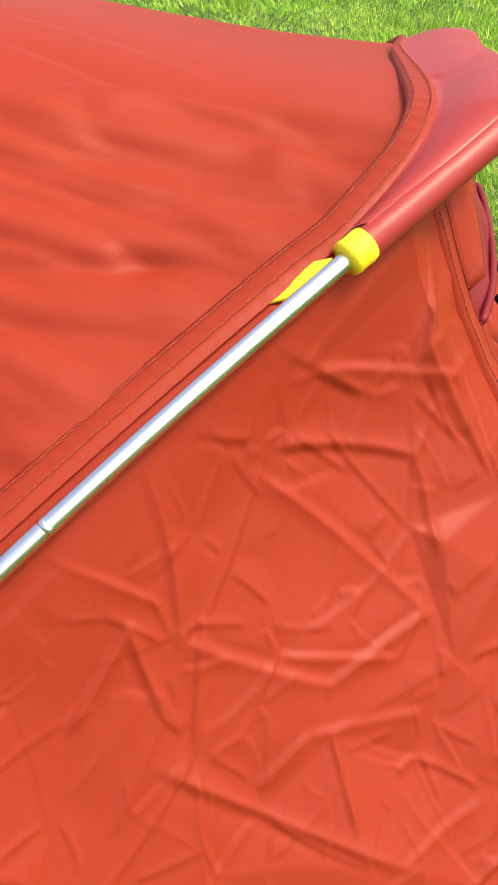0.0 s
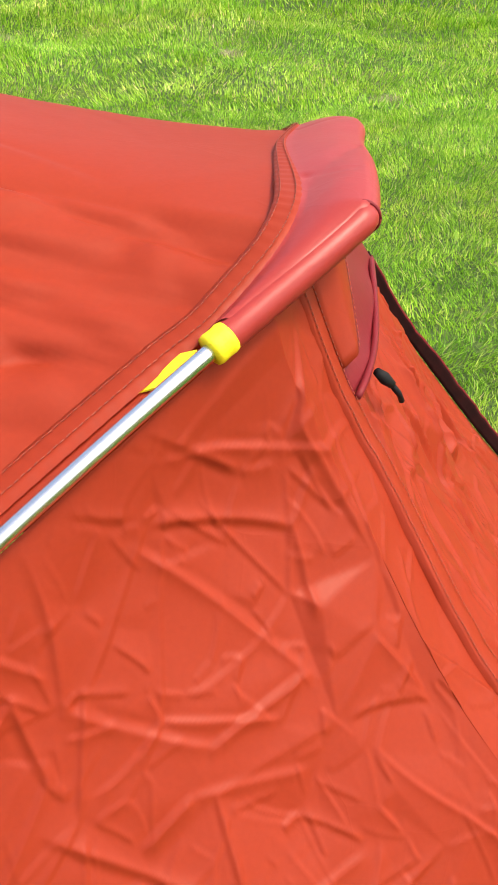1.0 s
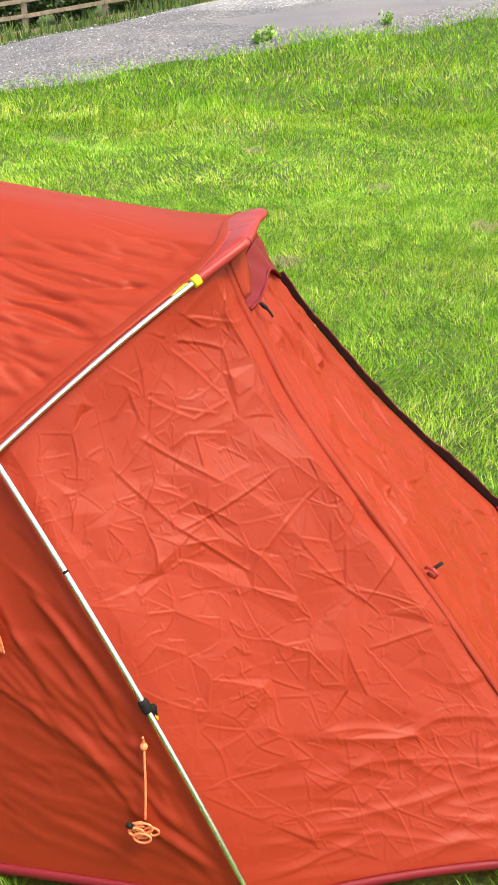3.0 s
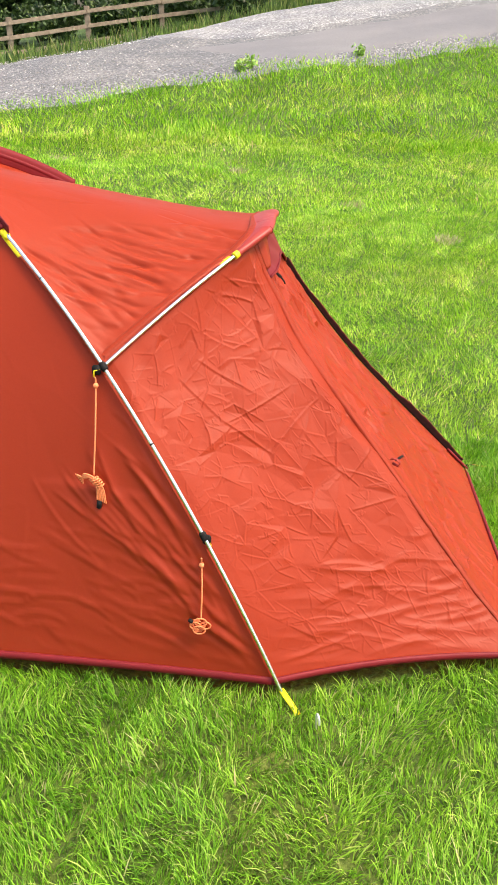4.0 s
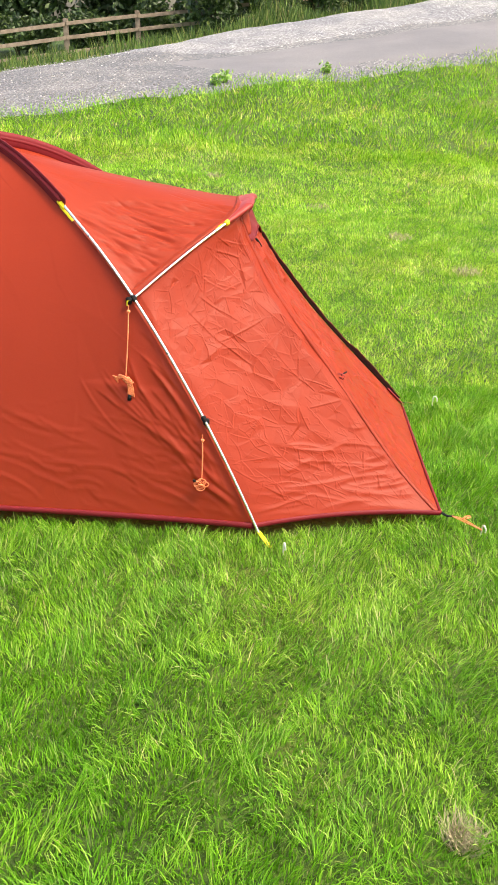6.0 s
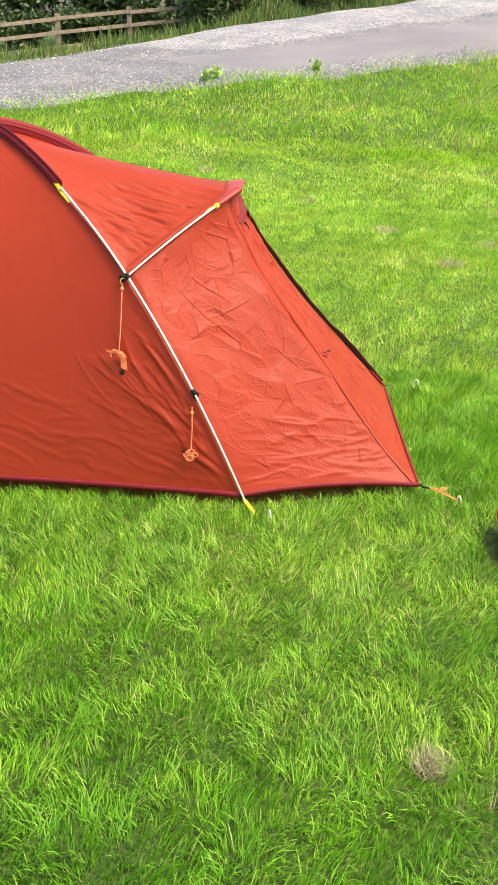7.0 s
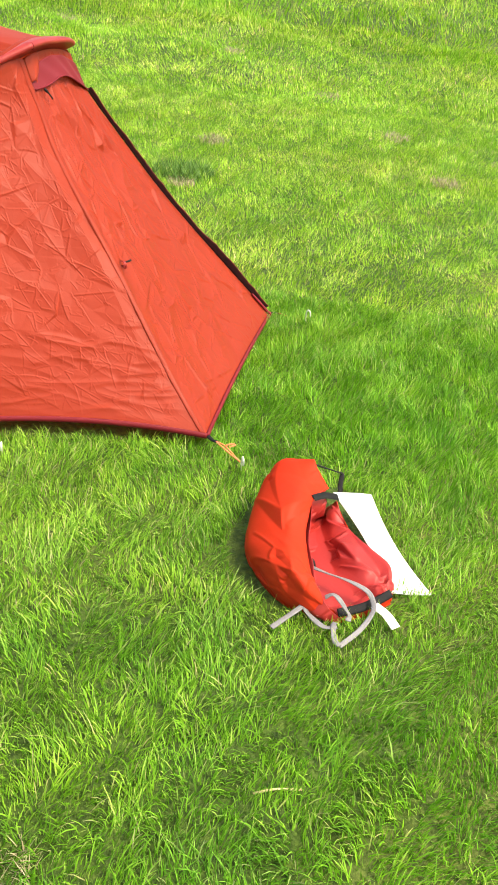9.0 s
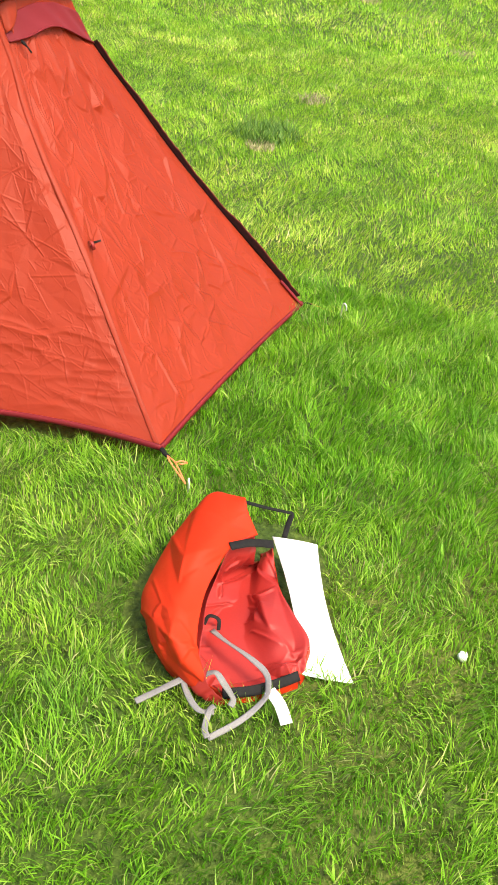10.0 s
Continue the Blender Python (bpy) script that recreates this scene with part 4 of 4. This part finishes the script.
ribbon("zip_tape", bp((1.090, -0.465, 0.165), (1.123, -0.412, 0.138), (1.163, -0.359, 0.098)), 0.018, BLACK, bag, "black zip tape", up=(0, -0.6, 0.8))
ribbon("zip_tape", bp((1.168, -0.738, 0.050), (1.223, -0.708, 0.047), (1.262, -0.678, 0.047), (1.298, -0.645, 0.047)), 0.020, BLACK, bag, "black zip tape", up=(0, -0.7, 0.7))
ribbon("handle", bp((1.080, -0.336, 0.180), (1.123, -0.299, 0.145), (1.169, -0.241, 0.095), (1.177, -0.241, 0.090), (1.175, -0.260, 0.075), (1.175, -0.290, 0.060)), 0.013, BLACK, bag, "black webbing handle")
ribbon("inner_loop", bp((1.080, -0.590, 0.050), (1.085, -0.572, 0.058), (1.105, -0.569, 0.052), (1.112, -0.590, 0.045)), 0.008, BLACK, bag, "black webbing loop")
ribbon("strap", bp((1.104, -0.612, 0.066), (1.142, -0.636, 0.074), (1.196, -0.661, 0.080), (1.237, -0.681, 0.074), (1.250, -0.705, 0.064), (1.248, -0.730, 0.056), (1.218, -0.783, 0.050), (1.171, -0.835, 0.044)), 0.012, STRAP, bag, "grey webbing strap", twist=0.5)
ribbon("strap", bp((1.133, -0.735, 0.090), (1.150, -0.733, 0.100), (1.168, -0.743, 0.092), (1.191, -0.748, 0.060), (1.191, -0.760, 0.050)), 0.013, STRAP, bag, "grey webbing strap", twist=0.3)
ribbon("strap", bp((1.171, -0.835, 0.046), (1.160, -0.819, 0.048), (1.157, -0.783, 0.052), (1.163, -0.770, 0.050)), 0.012, STRAP, bag, "grey webbing strap", twist=0.3)
ribbon("strap", bp((1.087, -0.733, 0.056), (1.099, -0.755, 0.052), (1.135, -0.787, 0.050), (1.166, -0.783, 0.050)), 0.012, STRAP, bag, "grey webbing strap", twist=0.3)
ribbon("strap", bp((1.090, -0.733, 0.058), (1.067, -0.757, 0.054), (1.018, -0.809, 0.048)), 0.013, STRAP, bag, "grey webbing strap", twist=0.1)
ribbon("care_label", bp((1.253, -0.706, 0.058), (1.280, -0.729, 0.056), (1.302, -0.760, 0.048)), 0.024, WHITE, bag, "white sewn-in care label")

card = []
for t in np.linspace(0, 1, 24):
    row = []
    for k in np.linspace(0, 1, 14):
        left = np.array((1.152, -0.319)) * (1 - t) + np.array((1.302, -0.630)) * t + np.array((0.012, 0)) * math.sin(math.pi * t)
        right = np.array((1.256, -0.313)) * (1 - t) + np.array((1.406, -0.610)) * t + np.array((-0.016, 0.004)) * math.sin(math.pi * t)
        p = left * (1 - k) + right * k
        row.append((p[0] - 1.27, p[1] + 0.43, 0.020 + 0.050 * (1 - t) ** 1.3 + 0.006 * math.sin(3 * t + 2 * k)))
    card.append(row)
sheet_card = tagged(grid_mesh("instruction_sheet", card, WHITE, None, "white paper instruction sheet lying under the bag", thick=0.0012), category="paper")
sheet_card.location = (1.27, -0.43, 0.012)
bm = bmesh.new()
bmesh.ops.create_icosphere(bm, subdivisions=3, radius=0.0105)
for v in bm.verts:
    v.co *= 1 + 0.45 * noise.noise(v.co * 170)
ball = part("litter_scrap", bm, WHITE, None, "small white crumpled paper scrap in the grass")
ball.location = (1.614, -0.462, 0.026)
tagged(ball, category="litter")
STRAW = material("dry_straw", plain((0.45, 0.36, 0.16), (0.62, 0.52, 0.28), 40.0), 0.7)
straw = tube("straw_stalk", smooth_line([np.array((1.01, -1.215, 0.036)), np.array((1.05, -1.205, 0.044)), np.array((1.10, -1.195, 0.038))], 12), 0.0026, STRAW, None, "dry yellow straw stalk lying on the grass", 6, 0.6)
tagged(straw, category="straw")

# ---- fence beyond the lane ----
fence = tagged(new("fence"), "weathered wooden post and rail fence beyond the lane", "fence")
heads = []
for k in range(-4, 6):
    x, y = -5.12 + 1.84 * k, 21.36 + 0.70 * k
    heads.append((x, y, float(land(x, y))))
for k, (x, y, z) in enumerate(heads):
    bm = box(bmesh.new(), (0.13, 0.11, 1.16), (x, y, z + 0.42), 0.012, pose(0, 0, 0, 0.6 * math.sin(k * 3), 1.2 * math.sin(k * 5), 3 * math.sin(k)))
    part("post", bm, WOOD, fence, smooth=False)
for (x, y, z), (x2, y2, z2) in zip(heads[:-1], heads[1:]):
    for h in (0.20, 0.53, 0.86):
        a, b2 = Vector((x, y - 0.075, z + h)), Vector((x2, y2 - 0.075, z2 + h))
        d = b2 - a
        turn = d.to_track_quat("X", "Z").to_matrix().to_4x4()
        part("rail", box(bmesh.new(), (d.length - 0.01, 0.035, 0.095), tuple((a + b2) / 2 + Vector((0, 0, random.uniform(-0.015, 0.015)))), 0.008, turn), WOOD, fence, smooth=False)


# ---- hedge, shrubs and verge ----
def leaf_cloud(n, centre, size, leaf, rng, hollow=0.55):
    """Many small leaves on an uneven rounded crown: points, then two triangles each."""
    d = rng.normal(size=(n, 3))
    d /= np.linalg.norm(d, axis=1, keepdims=True)
    lob = 1 + 0.28 * np.sin(d[:, 0] * 5 + d[:, 2] * 4 + centre[0]) * np.sin(d[:, 1] * 6 - centre[1]) + 0.14 * np.sin(d[:, 0] * 13 + d[:, 1] * 11)
    r = (hollow + (1 - hollow) * rng.random(n) ** 0.6) * lob
    p = np.asarray(centre) + d * r[:, None] * np.asarray(size)
    ax = rng.normal(size=(n, 3))
    ax /= np.linalg.norm(ax, axis=1, keepdims=True)
    bx = np.cross(ax, rng.normal(size=(n, 3)))
    bx /= np.linalg.norm(bx, axis=1, keepdims=True)
    ls = leaf * rng.uniform(0.6, 1.3, (n, 1))
    return np.stack([p - ax * ls, p + bx * ls * 0.45, p + ax * ls, p - bx * ls * 0.45], 1)


def leaf_mesh(name, quads, mat, parent, label=""):
    v = quads.reshape(-1, 3)
    f = np.arange(len(v)).reshape(-1, 4)
    return link_mesh(name, v, f, mat, parent, label, smooth=False)


BARK = material("bark", plain((0.05, 0.035, 0.025), (0.10, 0.075, 0.055), 14.0, 0.01), 0.9)


def shrub(x, y, wide, tall, seed, label, kind_name="shrub", leaf=0.085, n=2600):
    rng = np.random.default_rng(seed)
    z = float(land(x, y))
    ob = tagged(new(kind_name), label, "bush" if kind_name == "shrub" else "tree", group="hedge plants")
    ob.matrix_world = pose(x, y, z, 0, 0, rng.uniform(0, 360))
    for k in range(4):
        a = k * 1.6 + rng.uniform(0, 1)
        tip = np.array((math.cos(a) * wide * 0.5, math.sin(a) * wide * 0.5, tall * 0.7))
        tube("stem", smooth_line([np.array((0.05 * k, 0, -0.1)), tip * (0.3, 0.3, 0.45), tip], 12), [0.05 * (1 - 0.07 * i) for i in range(len(smooth_line([np.zeros(3), tip * 0.5, tip], 12)))], BARK, ob, "", 6)
    clumps = [leaf_cloud(n // 5, (rng.uniform(-.45, .45) * wide, rng.uniform(-.45, .45) * wide, tall * rng.uniform(0.25, 0.85)), (wide * 0.5, wide * 0.5, tall * 0.33), leaf, rng) for _ in range(6)]
    leaf_mesh("crown", np.concatenate(clumps), LEAF, ob, "")
    return ob


rs = random.Random(4)
for k in range(13):
    shrub(-13 + 1.9 * k + rs.uniform(-.4, .4), 31.5 + rs.uniform(-.5, 1.2), 1.7, rs.uniform(3.0, 4.2), 100 + k, "dense dark green hedge tree behind the fence", "tree", 0.13, 3600)
for k in range(15):
    shrub(-12.5 + 1.25 * k + rs.uniform(-.3, .3), 29.6 + rs.uniform(-.3, .5), 1.05, rs.uniform(0.9, 1.5), 400 + k, "dark green undergrowth behind the fence", leaf=0.09, n=2200)
for k in range(14):
    s_, w_ = 4.0 + 1.15 * k + rs.uniform(-.3, .3), 7.6 + rs.uniform(-.4, 1.0) + 0.18 * max(0, 5 - k)
    shrub(0.52 + s_ * RS[0] + w_ * RW[0], 11 + s_ * RS[1] + w_ * RW[1], 0.85, rs.uniform(1.0, 2.0), 200 + k, "leafy green shrub on the verge of the lane", leaf=0.07, n=2600)
for k in range(9):
    s_, w_ = 5.0 + 1.9 * k + rs.uniform(-.3, .3), 11.5 + rs.uniform(-.4, 1.0)
    shrub(0.52 + s_ * RS[0] + w_ * RW[0], 11 + s_ * RS[1] + w_ * RW[1], 1.6, rs.uniform(3.2, 4.2), 300 + k, "dense dark green tree behind the verge", "tree", 0.12, 3600)


def weed(x, y, tall, seed, label):
    rng = np.random.default_rng(seed)
    ob = tagged(new("weed"), label, "plant", group="roadside weeds")
    ob.matrix_world = pose(x, y, float(land(x, y)))
    quads = []
    for k in range(9):
        a, t = rng.uniform(0, 6.3), tall * rng.uniform(0.5, 1.0)
        tip = np.array((math.cos(a) * t * 0.6, math.sin(a) * t * 0.6, t))
        tube("stem", [np.zeros(3), tip * (0.4, 0.4, 0.55), tip], [0.006, 0.004, 0.002], WEED, ob, "", 5)
        quads.append(leaf_cloud(12, tip * 0.8, (0.06, 0.06, 0.08), 0.030, rng, 0.2))
    leaf_mesh("foliage", np.concatenate(quads), WEED, ob)
    return ob


def weed_build(nt, b):
    geo = nt.nodes.new("ShaderNodeNewGeometry")
    nt.links.new(ramp(nt, geo.outputs["Random Per Island"], [(0.0, (0.14, 0.30, 0.04)), (0.7, (0.28, 0.50, 0.08)), (1.0, (0.42, 0.46, 0.16))]), b.inputs["Base Color"])


WEED = material("weed_leaves", weed_build, 0.5)


def verge_build(nt, b):
    geo = nt.nodes.new("ShaderNodeNewGeometry")
    nt.links.new(ramp(nt, geo.outputs["Random Per Island"], [(0.0, (0.03, 0.07, 0.012)), (0.55, (0.09, 0.17, 0.025)), (0.85, (0.16, 0.24, 0.04)), (1.0, (0.32, 0.28, 0.12))]), b.inputs["Base Color"])


VERGE = material("verge_blades", verge_build, 0.6)
weed(0.47, 10.75, 0.16, 1, "bright green leafy weed at the lane edge")
weed(2.05, 11.45, 0.13, 2, "bright green leafy weed at the lane edge")
weed(0.30, 10.65, 0.10, 3, "low green weed at the lane edge")


def verge(name, n, s0, s1, w0, w1, tall, wide, seed, label, mat):
    """Tall rough grass along the far side of the lane."""
    rng = np.random.default_rng(seed)
    s_, w_ = rng.uniform(s0, s1, n), rng.uniform(w0, w1, n)
    x, y = 0.52 + s_ * RS[0] + w_ * RW[0], 11 + s_ * RS[1] + w_ * RW[1]
    z = land(x, y)
    patch = np.clip(0.55 + 0.6 * np.sin(s_ * 1.7 + 1) * np.sin(w_ * 1.3) + 0.2 * np.sin(s_ * 5), 0.12, 1.3)
    edge = np.clip((w_ - w0) / 0.8, 0.25, 1)
    h = tall * rng.uniform(0.4, 1.1, n) * patch * edge
    a, yaw = rng.uniform(0, 6.28, n), rng.uniform(0, 6.28, n)
    ln = h * rng.uniform(0.1, 0.5, n)
    base = np.stack([x, y, z], -1)
    side = np.stack([np.cos(yaw), np.sin(yaw), 0 * yaw], -1) * wide / 2
    tip = base + np.stack([np.cos(a) * ln, np.sin(a) * ln, h], -1)
    mid = base * 0.45 + tip * 0.55 + np.stack([0 * a, 0 * a, h * 0.08], -1)
    q = np.stack([base - side, base + side, mid + side * 0.8, tip, mid - side * 0.8], 1)
    v = q.reshape(-1, 3)
    return tagged(link_mesh(name, v, np.arange(len(v)).reshape(-1, 5), mat, None, label, smooth=False), category="grass", kind="stuff")


verge("verge_grass", 9000, -12, 4, 5.0, 12.5, 0.42, 0.022, 5, "tall pale green grass on the far verge", VERGE)
verge("verge_grass", 14000, 3, 17, 4.9, 10.5, 0.65, 0.022, 6, "tall dense green grass under the shrubs", VERGE)

# loose stones on the gravel
rng = np.random.default_rng(9)
n = 5200
s_, w_ = rng.uniform(-7, 11, n), rng.uniform(0.0, 4.9, n)
ok = ~((s_ > -0.3 - 0.25 * w_) & (w_ < 2.35)) & ((s_ < 1) | (w_ > 2.5))
s_, w_ = s_[ok], w_[ok]
x, y = 0.52 + s_ * RS[0] + w_ * RW[0], 11 + s_ * RS[1] + w_ * RW[1]
z = land(x, y) + 0.047
octa = np.array([(1, 0, 0), (0, 1, 0), (-1, 0, 0), (0, -1, 0), (0, 0, 0.7), (0, 0, -0.7)], float)
tri = np.array([(0, 1, 4), (1, 2, 4), (2, 3, 4), (3, 0, 4), (1, 0, 5), (2, 1, 5), (3, 2, 5), (0, 3, 5)])
size = rng.uniform(0.007, 0.020, len(x)) * np.where(rng.random(len(x)) > 0.97, 1.7, 1)
vv = (octa[None] * rng.uniform(0.6, 1.3, (len(x), 6, 3))) * size[:, None, None] + np.stack([x, y, z], -1)[:, None]
ff = (tri[None] + 6 * np.arange(len(x))[:, None, None]).reshape(-1, 3)


def pebble_build(nt, b):
    geo = nt.nodes.new("ShaderNodeNewGeometry")
    nt.links.new(ramp(nt, geo.outputs["Random Per Island"], [(0.0, (0.20, 0.19, 0.18)), (0.8, (0.32, 0.31, 0.30)), (1.0, (0.62, 0.60, 0.58))]), b.inputs["Base Color"])


PEBBLE = material("loose_stones", pebble_build, 0.9)
tagged(link_mesh("loose_stones", vv.reshape(-1, 3), ff, PEBBLE, None, "pale grey loose stones on the gravel track", smooth=False), category="stones", kind="stuff")

# grass
def ci_shift(x, cell):
    return np.floor(x / cell) % 2


def grass(name, n, x0, x1, y0, y1, tall, wide, seed, label, inside=None, mat=None):
    rng = np.random.default_rng(seed)
    x, y = rng.uniform(x0, x1, n), rng.uniform(y0, y1, n)
    s, w = road_coords(x, y)
    keep = (w < -0.28 + 0.16 * rng.normal(size=n) + 0.12 * np.sin(s * 3.1) * np.sin(s * 1.3 + 1))
    a = -radians(6.14)
    u, v = (x - 0.85) * math.cos(a) + (y - 0.496) * math.sin(a), -(x - 0.85) * math.sin(a) + (y - 0.496) * math.cos(a)
    hw = np.where(u > -0.62, 0.55 + (0.74 - 0.55) * np.clip(-u / 0.62, 0, 1), 0.74 - 0.05 * np.clip((-0.62 - u) / 0.6, 0, 1))
    keep &= ~((u < -0.03) & (u > -2.7) & (np.abs(v) < hw - 0.03))
    if inside is not None:
        keep &= ~inside(x, y)
    x, y = x[keep], y[keep]
    n = len(x)
    z = land(x, y) - 0.004
    # tufts: blades of one tuft share a lean and a height
    cell = 0.085 if wide < 0.005 else 0.16 if wide < 0.009 else 0.34
    wob = 0.4 * np.sin(x * 23 / (cell * 12)) + 0.4 * np.sin(y * 19 / (cell * 12) + 1.0)
    ci, cj = np.floor(x / cell + wob).astype(int), np.floor(y / cell + 0.5 * (ci_shift(x, cell)) + wob).astype(int)
    pick = np.random.default_rng(77).random((4096, 3))[(ci * 613 + cj * 1571) % 4096]
    clump = pick[:, 0]
    tallness = 0.5 + 0.5 * np.sin(x * 1.1 + 0.6 * y + 1) * np.sin(y * 1.3 - 0.4 * x)
    hgt = tall * rng.uniform(0.35, 1.15, n) * (0.70 + 0.38 * clump + 0.22 * tallness)
    yaw = rng.uniform(0, 2 * math.pi, n)
    sway = 2 * math.pi * pick[:, 1] + rng.normal(0, 0.85, n)
    lean = hgt * rng.uniform(0.15, 1.25, n) * (0.45 + 0.75 * pick[:, 2])
    dx, dy = np.cos(sway) * lean, np.sin(sway) * lean
    wx, wy = np.cos(yaw) * wide / 2, np.sin(yaw) * wide / 2
    wv = rng.uniform(0.6, 1.3, n)
    wx, wy = wx * wv, wy * wv
    V = np.empty((n, 5, 3), np.float32)
    V[:, 0] = np.stack([x - wx, y - wy, z], -1)
    V[:, 1] = np.stack([x + wx, y + wy, z], -1)
    V[:, 2] = np.stack([x - wx * .8 + dx * .48, y - wy * .8 + dy * .48, z + hgt * .60], -1)
    V[:, 3] = np.stack([x + wx * .8 + dx * .48, y + wy * .8 + dy * .48, z + hgt * .60], -1)
    V[:, 4] = np.stack([x + dx, y + dy, z + hgt * 0.92], -1)
    me = bpy.data.meshes.new(name)
    if wide > 0.005:
        V = V[:, [0, 1, 4]]
    k = V.shape[1]
    base = (np.arange(n) * k)[:, None]
    loops = base + [0, 1, 2] if k == 3 else np.concatenate([base + [0, 1, 3, 2], base + [2, 3, 4]], 1)
    start = np.arange(n)[:, None] * loops.shape[1] + ([0] if k == 3 else [0, 4])
    me.vertices.add(n * k)
    me.vertices.foreach_set("co", np.ascontiguousarray(V).ravel())
    me.loops.add(loops.size)
    me.loops.foreach_set("vertex_index", loops.astype(np.int32).ravel())
    me.polygons.add(start.size)
    me.polygons.foreach_set("loop_start", start.astype(np.int32).ravel())
    me.materials.append(mat or GRASS)
    me.update(calc_edges=True)
    return tagged(new(name, me), label, "grass", kind="stuff")


def under_bag(x, y):
    """Where the bag and the sheet press the grass down."""
    inb = ((x - 1.10) * 0.93 - (y + 0.46) * 0.36) ** 2 / 0.195 ** 2 + ((x - 1.10) * 0.36 + (y + 0.46) * 0.93) ** 2 / 0.272 ** 2 < 1
    inb |= (np.abs(x - 1.22) < 0.09) & (np.abs(y + 0.655 - 0.55 * (x - 1.22)) < 0.055)
    e = (y + 0.245) / -0.355
    return inb | ((e > -0.02) & (e < 1.0) & (x > 1.13 + 0.14 * e) & (x < 1.245 + 0.15 * e))


grass("grass", 350000, -1.45, 2.3, -1.95, 1.3, 0.047, 0.0028, 1, "short green lawn grass round the tent", under_bag)
grass("grass", 330000, -2.6, 4.2, 1.3, 5.2, 0.038, 0.0051, 2, "mown green lawn grass behind the tent", mat=GRASS_PALE)
grass("grass", 150000, -5.0, 8.0, 5.2, 8.2, 0.050, 0.0095, 3, "mown pale green grass below the bank", mat=GRASS_PALE)
grass("grass", 120000, -5.0, 9.0, 7.6, 15.0, 0.088, 0.014, 4, "rough tall green grass on the bank", mat=GRASS_BANK)


def tuft(n, x, y, radius, tall, wide, seed, label, mat):
    """A small clump of blades of one colour."""
    rng = np.random.default_rng(seed)
    r, a = radius * np.sqrt(rng.random(n)), rng.uniform(0, 6.28, n)
    px, py = x + r * np.cos(a), y + r * np.sin(a)
    h, yaw, d = tall * rng.uniform(0.5, 1.1, n), rng.uniform(0, 6.28, n), rng.uniform(0, 6.28, n)
    base = np.stack([px, py, land(px, py)], -1)
    side = np.stack([np.cos(yaw), np.sin(yaw), 0 * yaw], -1) * wide / 2
    tip = base + np.stack([np.cos(d) * h * 0.7, np.sin(d) * h * 0.7, h], -1)
    v = np.stack([base - side, base + side, tip], 1).reshape(-1, 3)
    return tagged(link_mesh("grass_tuft", v, np.arange(len(v)).reshape(-1, 3), mat, None, label, smooth=False), category="grass", kind="stuff")


tuft(420, 0.477, -1.325, 0.040, 0.050, 0.0028, 21, "pale dry tuft in the lawn", DRY)
tuft(110, 0.62, -1.42, 0.05, 0.04, 0.0028, 22, "pale dry tuft in the lawn", DRY)
tuft(700, 0.27, 2.88, 0.20, 0.085, 0.006, 23, "dark green taller grass tuft", DEEP)
tuft(500, 0.285, 2.70, 0.08, 0.030, 0.010, 24, "bare brown patch with dead grass", DRY)
for k, (gx3, gy3) in enumerate(((0.35, 3.74), (1.65, 4.3), (1.15, 5.45), (2.9, 4.9), (0.2, 6.6), (2.4, 3.9), (-1.6, 7.2), (1.9, 3.27))):
    tuft(200, gx3, gy3, 0.10, 0.045, 0.008, 30 + k, "dead brown grass clippings", DRY)
